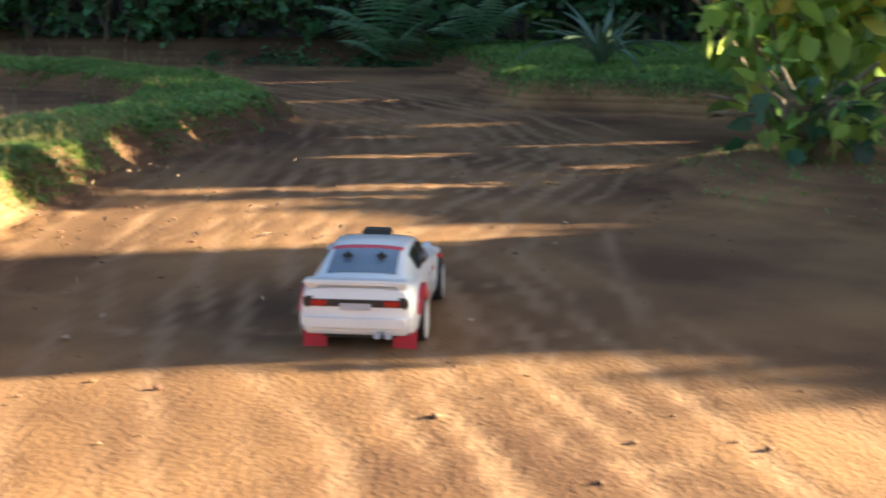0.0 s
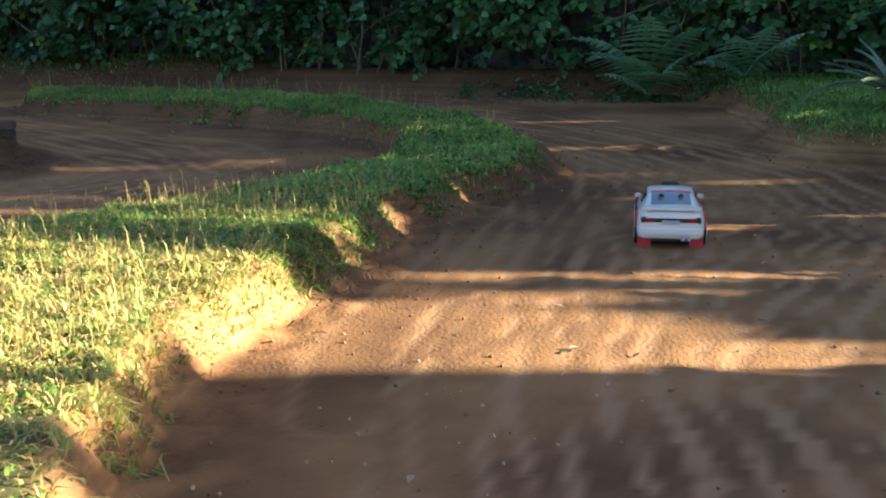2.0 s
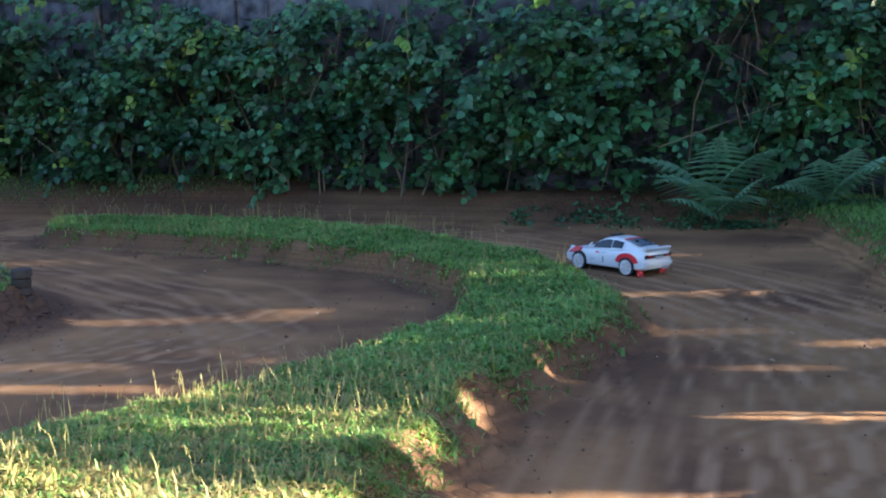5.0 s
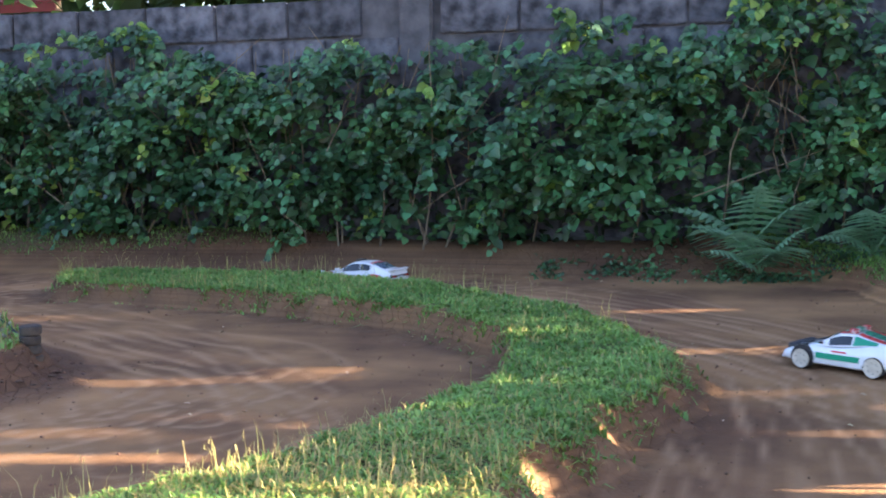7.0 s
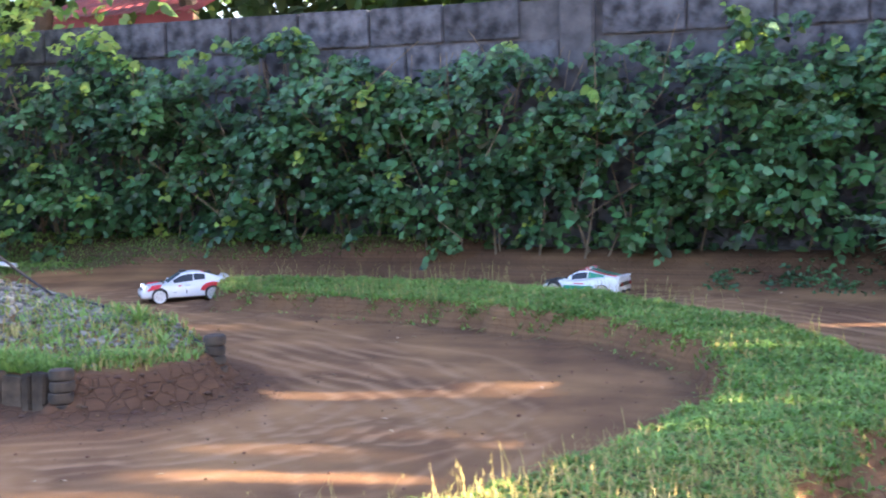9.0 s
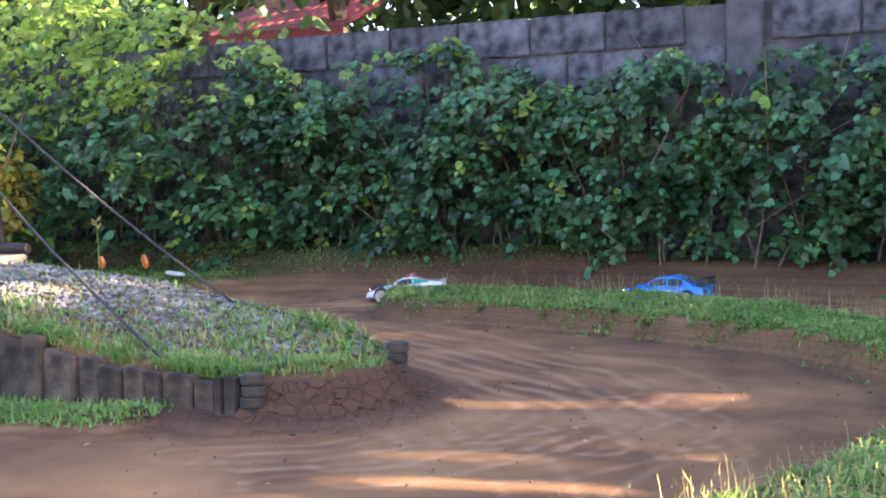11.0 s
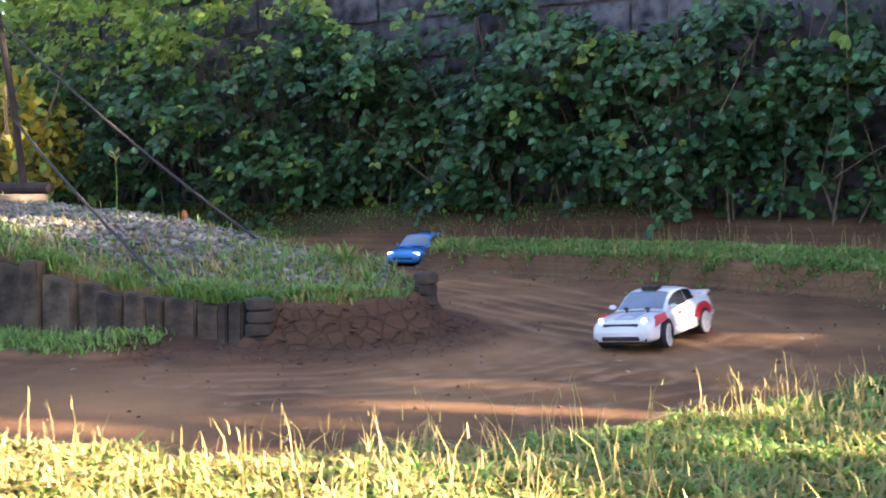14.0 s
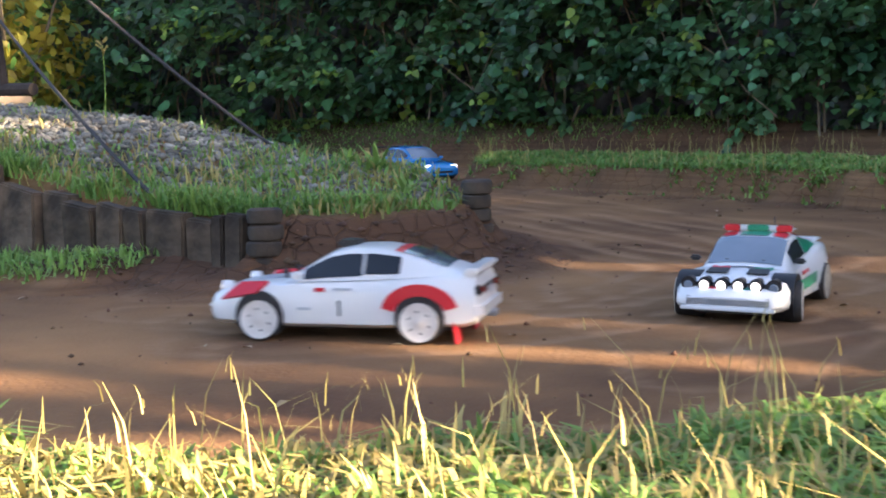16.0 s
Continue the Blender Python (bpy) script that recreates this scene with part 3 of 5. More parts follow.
def build_hedge():
    hedge = thing("hedge", "dense dark green broad-leaved hedge growing against the block wall", "hedge")
    rng = np.random.default_rng(11)
    n = 12500
    x = rng.uniform(-6.4, 4.2, n)
    top = 1.20 + 0.05 * np.sin(2.1 * x) + 0.05 * np.sin(5.3 * x + 1) + 0.05 * np.sin(11.7 * x) + 0.62 * smooth(-2.7, -4.2, x) + 0.16 * smooth(0.3, 0.9, x)
    k = rng.uniform(0, 1, n) ** 0.92
    low = 0.27 + 0.04 * np.sin(6.1 * x) + 0.04 * np.sin(14 * x + 2) - 0.06 * smooth(-1.8, -2.6, x)
    z = low + (top - low) * k
    thick = 0.22 + 0.07 * np.sin(3.1 * x + 2 * z) + 0.06 * np.sin(7 * x - 5 * z) + 0.10 * smooth(0.25, 0.55, z) - 0.14 * smooth(0.7, 1.0, k) + 0.42 * smooth(-2.7, -3.7, x)
    front = rng.uniform(0, 1, n) ** 0.55
    y = 4.48 - np.clip(thick, 0.07, 0.9) * front
    clump = np.sin(5.7 * x + 1.6 * np.sin(4.9 * z)) + np.sin(9.3 * x - 7.1 * z + 1.2 * np.sin(3 * x)) + np.sin(13.1 * z + 2.6 * np.sin(3.7 * x)) + 0.7 * np.sin(23 * x + 17 * z)
    chance = 0.12 + 0.88 * smooth(-1.1, 0.9, clump)
    chance *= 0.30 + 0.70 * smooth(0.0, 0.22, k)
    chance *= np.where((k > 0.80) & (x > -3), 0.18 + 0.82 * smooth(0.3, 1.5, clump), 1.0)
    keep = rng.uniform(0, 1, n) < chance * 0.80
    c = np.stack([x, y, z], 1)[keep]
    # last term puts sunlight at the far left into leaf colour; others are young
    young_sunlit = rng.uniform(0, 1, len(c)) < 0.055 + 0.75 * smooth(1.10, 1.45, c[:, 2]) + 0.6 * smooth(-2.9, -3.6, c[:, 0]) * smooth(0.85, 1.15, c[:, 2])
    v, f = sprays(c[~young_sunlit], 0.9, rng, 0.060)
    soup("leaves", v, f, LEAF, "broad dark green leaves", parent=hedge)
    v, f = sprays(c[young_sunlit], 0.9, rng, 0.055, 7)
    soup("young_leaves", v, f, BUSH_LEAF, "light green leaves, fresh ones and some coloured as sunlit at the far left", parent=hedge)
    back = np.stack([rng.uniform(-6.4, 4.2, 7000), rng.uniform(4.40, 4.50, 7000), 0.16 + rng.uniform(0, 1, 7000) ** 1.2 * 0.92], 1)
    v, f = leaves(back, 0.055, (0, -0.9, 1.0), 0.7, rng)
    soup("inner_leaves", v, f, LEAF, "older leaves deep in the hedge", parent=hedge)
    # bare stems in the shade of the foot, and long runners in front of the leaves
    for i in range(120):
        bm = bmesh.new()
        px, py = rng.uniform(-6, 4), 4.36 + rng.uniform(-0.08, 0.08)
        pts = [(px, py, 0.1)]
        for k in range(4):
            pts.append((pts[-1][0] + rng.normal(0, 0.06), min(4.46, pts[-1][1] + rng.normal(0, 0.04)), pts[-1][2] + 0.26))
        rod(bm, pts, 0.006, 0.002, 5)
        part("stem", bm, STEM, hedge)
    for i in range(46):
        bm = bmesh.new()
        px, pz = rng.uniform(-4.5, 3), rng.uniform(0.25, 0.95)
        lean = rng.normal(0, 0.10)
        pts = [(px + lean * q + rng.normal(0, 0.008), 4.20 + rng.normal(0, 0.02), pz + 0.10 * q) for q in range(4)]
        rod(bm, pts, 0.0030, 0.0016, 5)
        part("runner", bm, STEM, hedge)


build_hedge()


# ---- grass ----
def scatter(poly, density, edge=0.0, rng=RNG, lim=None):
    p = np.array(poly)
    lo, hi = p.min(0), p.max(0)
    if lim:
        lo, hi = np.maximum(lo, lim[0]), np.minimum(hi, lim[1])
    n = int(density * np.prod(hi - lo))
    xy = lo + rng.uniform(0, 1, (n, 2)) * (hi - lo)
    d = island_in(xy[:, 0], xy[:, 1]) if poly is ISLAND else inside_by(poly, xy[:, 0], xy[:, 1])
    xy = xy[d + rng.normal(0, 0.012, n) + 0.012 * wobble(xy[:, 0], xy[:, 1], 40) > edge]
    return np.column_stack([xy, land(xy[:, 0], xy[:, 1]) - 0.004])


def build_grass():
    rng = np.random.default_rng(21)
    pos = scatter(ISLAND, 23000, 0.004, rng, ((-2.6, 0.55), (1.2, 3.6)))
    hem = scatter(ISLAND, 9000, -0.055, rng, ((-2.2, 0.1), (1.2, 3.6)))
    ragged = wobble(hem[:, 0], hem[:, 1], 21, 0.9) + 0.8 * wobble(hem[:, 0], hem[:, 1], 57)
    hem = hem[(island_in(hem[:, 0], hem[:, 1]) < 0.02) & (ragged > 0.10)]
    pos = np.vstack([pos, hem])
    dry = rng.uniform(0, 1, len(pos)) < 0.05 + 0.3 * smooth(1.3, 0.5, pos[:, 1] + 0.1 * wobble(pos[:, 0], pos[:, 1], 7))
    clump = 0.75 + 0.55 * wobble(pos[:, 0], pos[:, 1], 26) + 0.35 * wobble(pos[:, 0], pos[:, 1], 61, 2.0)
    clump = np.clip(clump, 0.45, 1.7)
    v, f = blades(pos[~dry], 0.027 * clump[~dry], 1.15, 0.0036, rng)
    soup("island_grass", v, f, GRASS, "short green grass on the raised bank", "grass")
    v, f = blades(pos[dry], 0.03, 0.9, 0.0022, rng)
    soup("island_dry_grass", v, f, DRY_GRASS, "dry blades among the green grass of the bank", "grass")
    pos = np.vstack([scatter(ISLAND, 42000, -0.035, rng, ((-1.7, -0.75), (1.0, 0.62))), scatter(ISLAND, 9000, 0.0, rng, ((-2.6, -2.0), (1.1, -0.75)))])
    straw = 0.22 + 0.44 * smooth(0.45, 0.05, pos[:, 1] - 0.35 * smooth(0.0, -0.6, pos[:, 0]) + 0.10 * wobble(pos[:, 0], pos[:, 1], 6))
    dry = rng.uniform(0, 1, len(pos)) < straw
    clump = np.clip(0.9 + 0.6 * wobble(pos[:, 0], pos[:, 1], 24) + 0.4 * wobble(pos[:, 0], pos[:, 1], 67, 1.0), 0.45, 1.9)
    v, f = blades(pos[~dry], 0.021 * clump[~dry], 1.25, 0.0026, rng)
    soup("near_grass", v, f, GRASS, "tangled green grass on the near bank", "grass")
    v, f = blades(pos[dry], 0.024 * clump[dry], 1.2, 0.0022, rng)
    soup("dry_grass", v, f, DRY_GRASS, "dry yellow grass on the sunny bank", "grass")
    # tall dry stalks
    s = scatter(ISLAND, 820, 0.0, rng, ((-1.8, -0.6), (1.0, 1.0)))
    s = s[inside_by(ISLAND, s[:, 0], s[:, 1]) < 0.34]
    e = scatter(ISLAND, 2000, 0.0, rng, ((-1.9, 0.3), (0.95, 3.6)))
    d = inside_by(ISLAND, e[:, 0], e[:, 1])
    e = e[(d < 0.05)]
    e = e[(rng.uniform(0, 1, len(e)) < np.where(e[:, 1] > 2.9, 1.0, 0.18))]
    v1, f1 = blades(s, 0.072, 0.5, 0.0008, rng)
    v2, f2 = blades(e, 0.085, 0.35, 0.0009, rng)
    heads = np.vstack([v1.reshape(-1, 6, 3)[:, 4], v2.reshape(-1, 6, 3)[:, 4]])
    v3, f3 = blades(heads - (0, 0, 0.012), 0.017, 0.3, 0.0006, rng)
    soup("grass_stalks", np.vstack([v1, v2, v3]), np.vstack([f1, f2 + len(v1), f3 + len(v1) + len(v2)]), DRY_GRASS, "tall thin dry grass stalks with seed heads", "grass")
    for name, poly, dens, h, lim, label in (
            ("bank_grass", RIGHT_BANK, 9000, 0.036, ((0.9, 2.1), (3.2, 4.5)), "short green grass on the outer bank"),
            ("bush_grass", BUSH_BANK, 700, 0.03, ((2.2, 0), (3.4, 1.5)), "sparse grass under the bush"),
            ("verge_grass", BACK_VERGE, 5000, 0.030, ((-5.5, 3.2), (-1.0, 4.5)), "green grass verge below the hedge"),
            ("low_grass", LOW_GRASS, 9000, 0.045, ((-3.4, 0.9), (-1.3, 1.35)), "green grass at the foot of the timber wall")):
        p = scatter(poly, dens, 0.0, rng, lim)
        v, f = blades(p, h * 0.75, 0.9, 0.003, rng)
        soup(name, v, f, GRASS, label, "grass")
    # grass along the timber top and over the tip of the ramp
    p = scatter(MOUND, 11000, 0.0, rng, ((-3.6, 1.3), (-0.9, 2.3)))
    d = inside_by(MOUND, p[:, 0], p[:, 1])
    keep = rng.uniform(0, 1, len(p)) < np.clip(1.1 * smooth(0.40, 0.05, p[:, 1] - 1.34) + 1.1 * smooth(-2.0, -1.2, p[:, 0]) + 0.10, 0, 1) * (0.66 + 0.55 * wobble(p[:, 0], p[:, 1], 14) + 0.3 * wobble(p[:, 0], p[:, 1], 37))
    p = p[keep & (d > 0)]
    dry = rng.uniform(0, 1, len(p)) < 0.16 + 0.45 * smooth(0.1, 0.7, wobble(p[:, 0] + 3, p[:, 1], 11))
    tall = wobble(p[:, 0], p[:, 1] + 5, 16)[~dry] > 0.15
    v, f = blades(p[~dry][~tall], 0.030, 0.85, 0.0030, rng)
    v1, f1 = blades(p[~dry][tall], 0.040, 0.85, 0.0034, rng)
    v, f = np.vstack([v, v1]), np.vstack([f, f1 + len(v)])
    soup("ramp_grass", v, f, GRASS, "tufts of green grass on the gravel ramp", "grass")
    v, f = blades(p[dry], 0.046, 0.8, 0.0028, rng)
    soup("ramp_dry_grass", v, f, DRY_GRASS, "dry tufts of grass on the gravel ramp", "grass")
    fx = rng.uniform(-3.5, -1.02, 7000)
    fy = rng.uniform(1.335, 1.43, 7000) + np.where(fx > -1.16, 0.09 + 0.9 * (fx + 1.16), 0)
    keep = np.sin(9 * fx) + np.sin(23 * fx + 1) + np.sin(4.1 * fx) + rng.normal(0, 0.5, 7000) > -0.1
    p = np.column_stack([fx, fy, mound_top(fx) - 0.006])[keep]
    v, f = blades(p, 0.055, 0.8, 0.0026, rng)
    soup("fringe_grass", v, f, GRASS, "grass tufts hanging over the timber edge", "grass")
    # creeping weeds on the earth bank below the hedge
    q = np.column_stack([rng.uniform(0.1, 1.8, 2600), rng.normal(4.10, 0.08, 2600)])
    q = q[(wobble(q[:, 0], q[:, 1], 11) + 0.6 * wobble(q[:, 0], q[:, 1], 29) + 0.5 * smooth(0.3, 1.2, q[:, 0]) > 0.1)]
    q = np.column_stack([q, land(q[:, 0], q[:, 1]) + 0.01])
    v, f = leaves(q, 0.021, (0, -0.6, 1.4), 0.7, rng)
    soup("bank_weeds", v, f, LEAF, "small creeping weeds on the earth bank", "weeds")


build_grass()


# ---- gravel ramp with its timber wall, tyres and deck ----
def build_ramp():
    rng = np.random.default_rng(31)
    n = 5600
    x = rng.uniform(-2.75, -1.05, n)
    y = rng.uniform(1.40, 2.14, n)
    ok = (inside_by(MOUND, x, y) > 0.02) & (rng.uniform(0, 1, n) < np.where(y < 1.55, 0.3, 1.0) * np.clip(0.45 + smooth(-1.3, -2.0, x), 0, 1))
    x, y = x[ok], y[ok]
    z = land(x, y)
    ico = bmesh.new()
    bmesh.ops.create_icosphere(ico, subdivisions=1, radius=1.0)
    sv = np.array([v.co[:] for v in ico.verts])
    sf = np.array([[v.index for v in f.verts] for f in ico.faces])
    ico.free()
    V, Fc = [], []
    for i in range(len(x)):
        r = rng.uniform(0.005, 0.0115)
        s = sv * (1 + rng.uniform(-0.28, 0.28, (len(sv), 1))) * np.array([rng.uniform(0.8, 1.4), rng.uniform(0.8, 1.3), rng.uniform(0.55, 0.9)]) * r
        a = rng.uniform(0, 6.28)
        c, q = math.cos(a), math.sin(a)
        s = s @ np.array([[c, q, 0], [-q, c, 0], [0, 0, 1]])
        V.append(s + (x[i], y[i], z[i] + 0.4 * r))
        Fc.append(sf + i * len(sv))
    soup("gravel", np.vstack(V), np.vstack(Fc), STONE, "loose grey and pale gravel stones on the ramp", "gravel")
    wall = thing("timber_wall", "retaining wall of upright weathered sleepers beside the ramp", "retaining wall")
    bx = -1.16
    rr = random.Random(4)
    while bx > -3.9:
        w = rr.choice((0.03, 0.045, 0.06, 0.08, 0.10, 0.12)) * rr.uniform(0.85, 1.15)
        top = float(mound_top(bx - w / 2)) + 0.008 + rr.uniform(-0.024, 0.012)
        bm = bmesh.new()
        vs = box(bm, 0, 0, 0, w, 0.036, top + 0.08, 0.004)
        lean = 0.10 + rr.uniform(-0.12, 0.12)
        for v in vs:
            if v.co.z > 0:
                v.co.z -= lean * v.co.x
        ob = part("sleeper", bm, TIMBER, wall, flat=False)
        ob.matrix_basis = pose(bx - w / 2, 1.322 + rr.uniform(-0.016, 0.010), (top - 0.08) / 2, rr.uniform(-3, 3), rr.uniform(-1.5, 1.5), rr.uniform(-3, 3))
        bx -= w + rr.uniform(0.001, 0.006)
    deck = thing("bridge_deck", "wooden board deck at the top of the gravel ramp", "deck", pose(-2.74, 1.74, 0.345))
    for i in range(3):
        bm = bmesh.new()
        box(bm, -0.19 - 0.38 * i, 0, 0.012, 0.37, 0.86, 0.024, 0.004)
        part("board", bm, BOARD, deck)
    bm = bmesh.new()
    rod(bm, [(0.0, 0.43, 0.045), (-0.6, 0.43, 0.05), (-1.3, 0.43, 0.04)], 0.02, 0.024, 8)
    part("edge_log", bm, DARK_WOOD, deck, "dark round edge log")


build_ramp()


def build_clods():
    """Crumbs of earth and small stones lying on the track."""
    rng = np.random.default_rng(55)
    n = 9000
    x, y = rng.uniform(-2.3, 2.2, n), rng.uniform(-1.2, 4.2, n)
    d = np.maximum.reduce([inside_by(p, x, y) for p in (ISLAND, RIGHT_BANK, MOUND, BUSH_BANK)])
    near_edge = smooth(-0.45, -0.02, d) * smooth(0.05, 0.0, d)
    ok = (d < 0.03) & (rng.uniform(0, 1, n) < 0.16 + 0.84 * near_edge)
    x, y = x[ok], y[ok]
    r = 0.0014 + 0.0035 * rng.uniform(0, 1, len(x)) ** 6 + 0.0025 * rng.uniform(0, 1, len(x)) ** 2
    z = land(x, y) + 0.3 * r
    octa = np.array([[1, 0, 0], [0, 1, 0], [-1, 0, 0], [0, -1, 0], [0, 0, 0.8], [0, 0, -0.8]])
    tri = np.array([[0, 1, 4], [1, 2, 4], [2, 3, 4], [3, 0, 4], [1, 0, 5], [2, 1, 5], [3, 2, 5], [0, 3, 5]])
    a = rng.uniform(0, 6.28, len(x))
    o = octa[None] * (r[:, None] * rng.uniform(0.7, 1.4, (len(x), 6)))[:, :, None]
    ca, sa = np.cos(a)[:, None], np.sin(a)[:, None]
    v = np.stack([o[..., 0] * ca - o[..., 1] * sa + x[:, None], o[..., 0] * sa + o[..., 1] * ca + y[:, None], o[..., 2] + z[:, None]], -1)
    soup("earth_clods", v.reshape(-1, 3), (np.arange(len(x))[:, None, None] * 6 + tri[None]).reshape(-1, 3), CLOD, "loose crumbs of red-brown earth on the track", "earth clods")


build_clods()


def build_litter():
    rng = np.random.default_rng(56)
    x, y = rng.uniform(-2.2, 2.0, 150), rng.uniform(-0.9, 4.1, 150)
    d = np.maximum.reduce([inside_by(p, x, y) for p in (ISLAND, RIGHT_BANK, MOUND)])
    x, y = x[d < 0], y[d < 0]
    v, f = leaves(np.stack([x, y, land(x, y) + 0.004], 1), 0.020, (0, 0, 6.0), 0.5, rng)
    soup("fallen_leaves", v, f, LITTER, "small dry fallen leaves on the track", "fallen leaves")


build_litter()


def build_clay_lumps():
    rng = np.random.default_rng(57)
    n = 1300
    x, y = rng.uniform(-1.75, -0.75, n), rng.uniform(1.12, 2.0, n)
    d = inside_by(MOUND, x, y)
    ok = (d < 0.01) & (d > -0.20) & (rng.uniform(0, 1, n) < 0.15 + 0.85 * smooth(-0.2, -0.06, d))
    x, y = x[ok], y[ok]
    r = 0.004 + 0.011 * rng.uniform(0, 1, len(x)) ** 2.5
    octa = np.array([[1, 0.2, 0], [0.3, 1, 0.1], [-1, 0.3, 0], [-0.2, -1, 0], [0.1, 0, 0.42], [0, 0, -0.6]])
    tri = np.array([[0, 1, 4], [1, 2, 4], [2, 3, 4], [3, 0, 4], [1, 0, 5], [2, 1, 5], [3, 2, 5], [0, 3, 5]])
    o = octa[None] * (r[:, None] * rng.uniform(0.6, 1.4, (len(x), 6)))[:, :, None]
    a = rng.uniform(0, 6.28, len(x))
    ca, sa = np.cos(a)[:, None], np.sin(a)[:, None]
    z = land(x, y) - 0.16 * r
    v = np.stack([o[..., 0] * ca - o[..., 1] * sa + x[:, None], o[..., 0] * sa + o[..., 1] * ca + y[:, None], o[..., 2] + z[:, None]], -1)
    soup("clay_lumps", v.reshape(-1, 3), (np.arange(len(x))[:, None, None] * 6 + tri[None]).reshape(-1, 3), CLAY, "dark cracked lumps of clay on the slope of the ramp", "clay lumps", smooth_faces=False)


build_clay_lumps()


def build_tyre_stacks():
    for px, py, pz, n, top in ((-1.128, 1.318, 0.022, 4, 0), (-0.950, 1.775, 0.048, 4, 1)):
        st = thing("tyre_stack", "stack of small worn muddy rubber tyres marking the bend", "tyre stack", pose(px, py, pz), "tyre stacks at the bend")
        rr = random.Random(int(px * 100))
        for i in range(n):
            bm = bmesh.new()
            wheel_shape(bm, [(0.017, -0.0115), (0.026, -0.0145), (0.0315, -0.011), (0.033, 0.0), (0.0315, 0.011), (0.026, 0.0145), (0.017, 0.0115)], 20)
            ob = part("tyre", bm, MUDDY_RUBBER, st)
            ob.matrix_basis = pose(rr.uniform(-0.004, 0.004), rr.uniform(-0.004, 0.004), 0.0148 + 0.0292 * i, 90 + rr.uniform(-4, 4), rr.uniform(-4, 4), rr.uniform(0, 90))


build_tyre_stacks()


def build_stake():
    st = thing("stake", "dark wooden stake standing beside the ramp", "stake")
    bm = bmesh.new()
    rod(bm, [(-2.86, 2.17, 0.30), (-2.90, 2.16, 0.70), (-2.95, 2.15, 1.02)], 0.014, 0.011, 8)
    part("pole", bm, DARK_WOOD, st)

    def cable(name, a, b, sag, label, r=0.0045):
        pts = []
        for i in range(17):
            k = i / 16
            pts.append((a[0] + (b[0] - a[0]) * k, a[1] + (b[1] - a[1]) * k, a[2] + (b[2] - a[2]) * k - sag * 4 * k * (1 - k)))
        bm = bmesh.new()
        rod(bm, pts, r, r, 6)
        tagged(part(name, bm, ROPE), label, "rope")
    cable("guy_rope", (-2.94, 2.15, 0.99), (-1.70, 2.06, float(land(-1.70, 2.06))), 0.03, "thin dark rope running from the stake to the ramp edge")
    cable("guy_rope", (-2.90, 2.16, 0.64), (-1.47, 1.40, float(land(-1.47, 1.40))), 0.02, "thin dark rope slanting down to the ramp")
    cable("guy_rope", (-2.94, 2.15, 1.0), (-4.2, 2.0, 0.62), 0.03, "thin dark rope running from the stake away from the ramp")
    bm = bmesh.new()
    rod(bm, [(hx, hy, float(land(hx, hy)) + 0.004) for hx, hy in ((-2.0, 2.10), (-1.75, 2.09), (-1.5, 2.05), (-1.28, 1.98), (-1.12, 1.90), (-1.0, 1.80))], 0.005, 0.005, 8)
    tagged(part("hose", bm, BLACK), "black hose along the edge of the ramp", "hose")


build_stake()


# ---- marker discs on the verge ----
def build_markers():
    for px, py, m, r, lab, tilt in ((-3.30, 3.72, WHITE, 0.05, "small white plastic disc lying on the grass verge", 14),
                                    (-3.36, 3.56, LAMP_ORANGE, 0.035, "small orange reflector disc on the verge", 80),
                                    (-3.55, 3.46, LAMP_ORANGE, 0.033, "small orange reflector disc on the verge", 82)):
        z = float(land(px, py))
        bm = bmesh.new()
        wheel_shape(bm, [(r * 0.7, -0.012), (r, -0.006), (r, 0.006), (r * 0.72, 0.012)], 20)
        ob = part("marker_disc", bm, m)
        tagged(ob, lab, "marker")
        ob.matrix_basis = pose(px, py, z + (0.11 if tilt > 50 else 0.03), 90 - tilt if tilt > 50 else 80, 0, -35)
        if tilt > 50:
            bm = bmesh.new()
            rod(bm, [(0, 0, 0), (0, 0, 0.125)], 0.004, 0.004, 6)
            peg = part("peg", bm, BLACK, ob)
            peg.matrix_basis = ob.matrix_basis.inverted() @ pose(px, py + 0.012, z - 0.01)


build_markers()


# ---- ferns, agave, bush, shrub ----
def frond(bm, length, droop, rng, pairs=14):
    """One feathered fern leaf along x, its leaflets toothed."""
    pts = [Vector((length * k, 0, length * (0.75 * k - droop * k * k))) for k in np.linspace(0, 1, pairs + 1)]
    rod(bm, pts, 0.004, 0.001, 4)
    for i, p in enumerate(pts[2:], 2):
        k = i / pairs
        ll = length * 0.36 * math.sin(math.pi * min(1, 0.12 + 0.95 * k)) + 0.008
        w = length * 0.047
        for s in (-1, 1):
            t = Vector((0.32, s * 0.9, -0.18 - 0.1 * rng.random())).normalized()
            u = Vector((1, 0, 0)) - t * t.x
            u.normalize()
            prev = None
            m = 6
            for j in range(m + 1):
                q = j / m
                ww = w * (1 - q) ** 0.7 * (1.0 if j % 2 == 0 else 0.55)
                c = p + t * ll * q + Vector((0, 0, -0.12 * ll * q * q))
                a, b = bm.verts.new(c + u * (ww + 0.0006)), bm.verts.new(c - u * (ww + 0.0006))
                if prev:
                    bm.faces.new((prev[0], a, b, prev[1]))
                prev = (a, b)


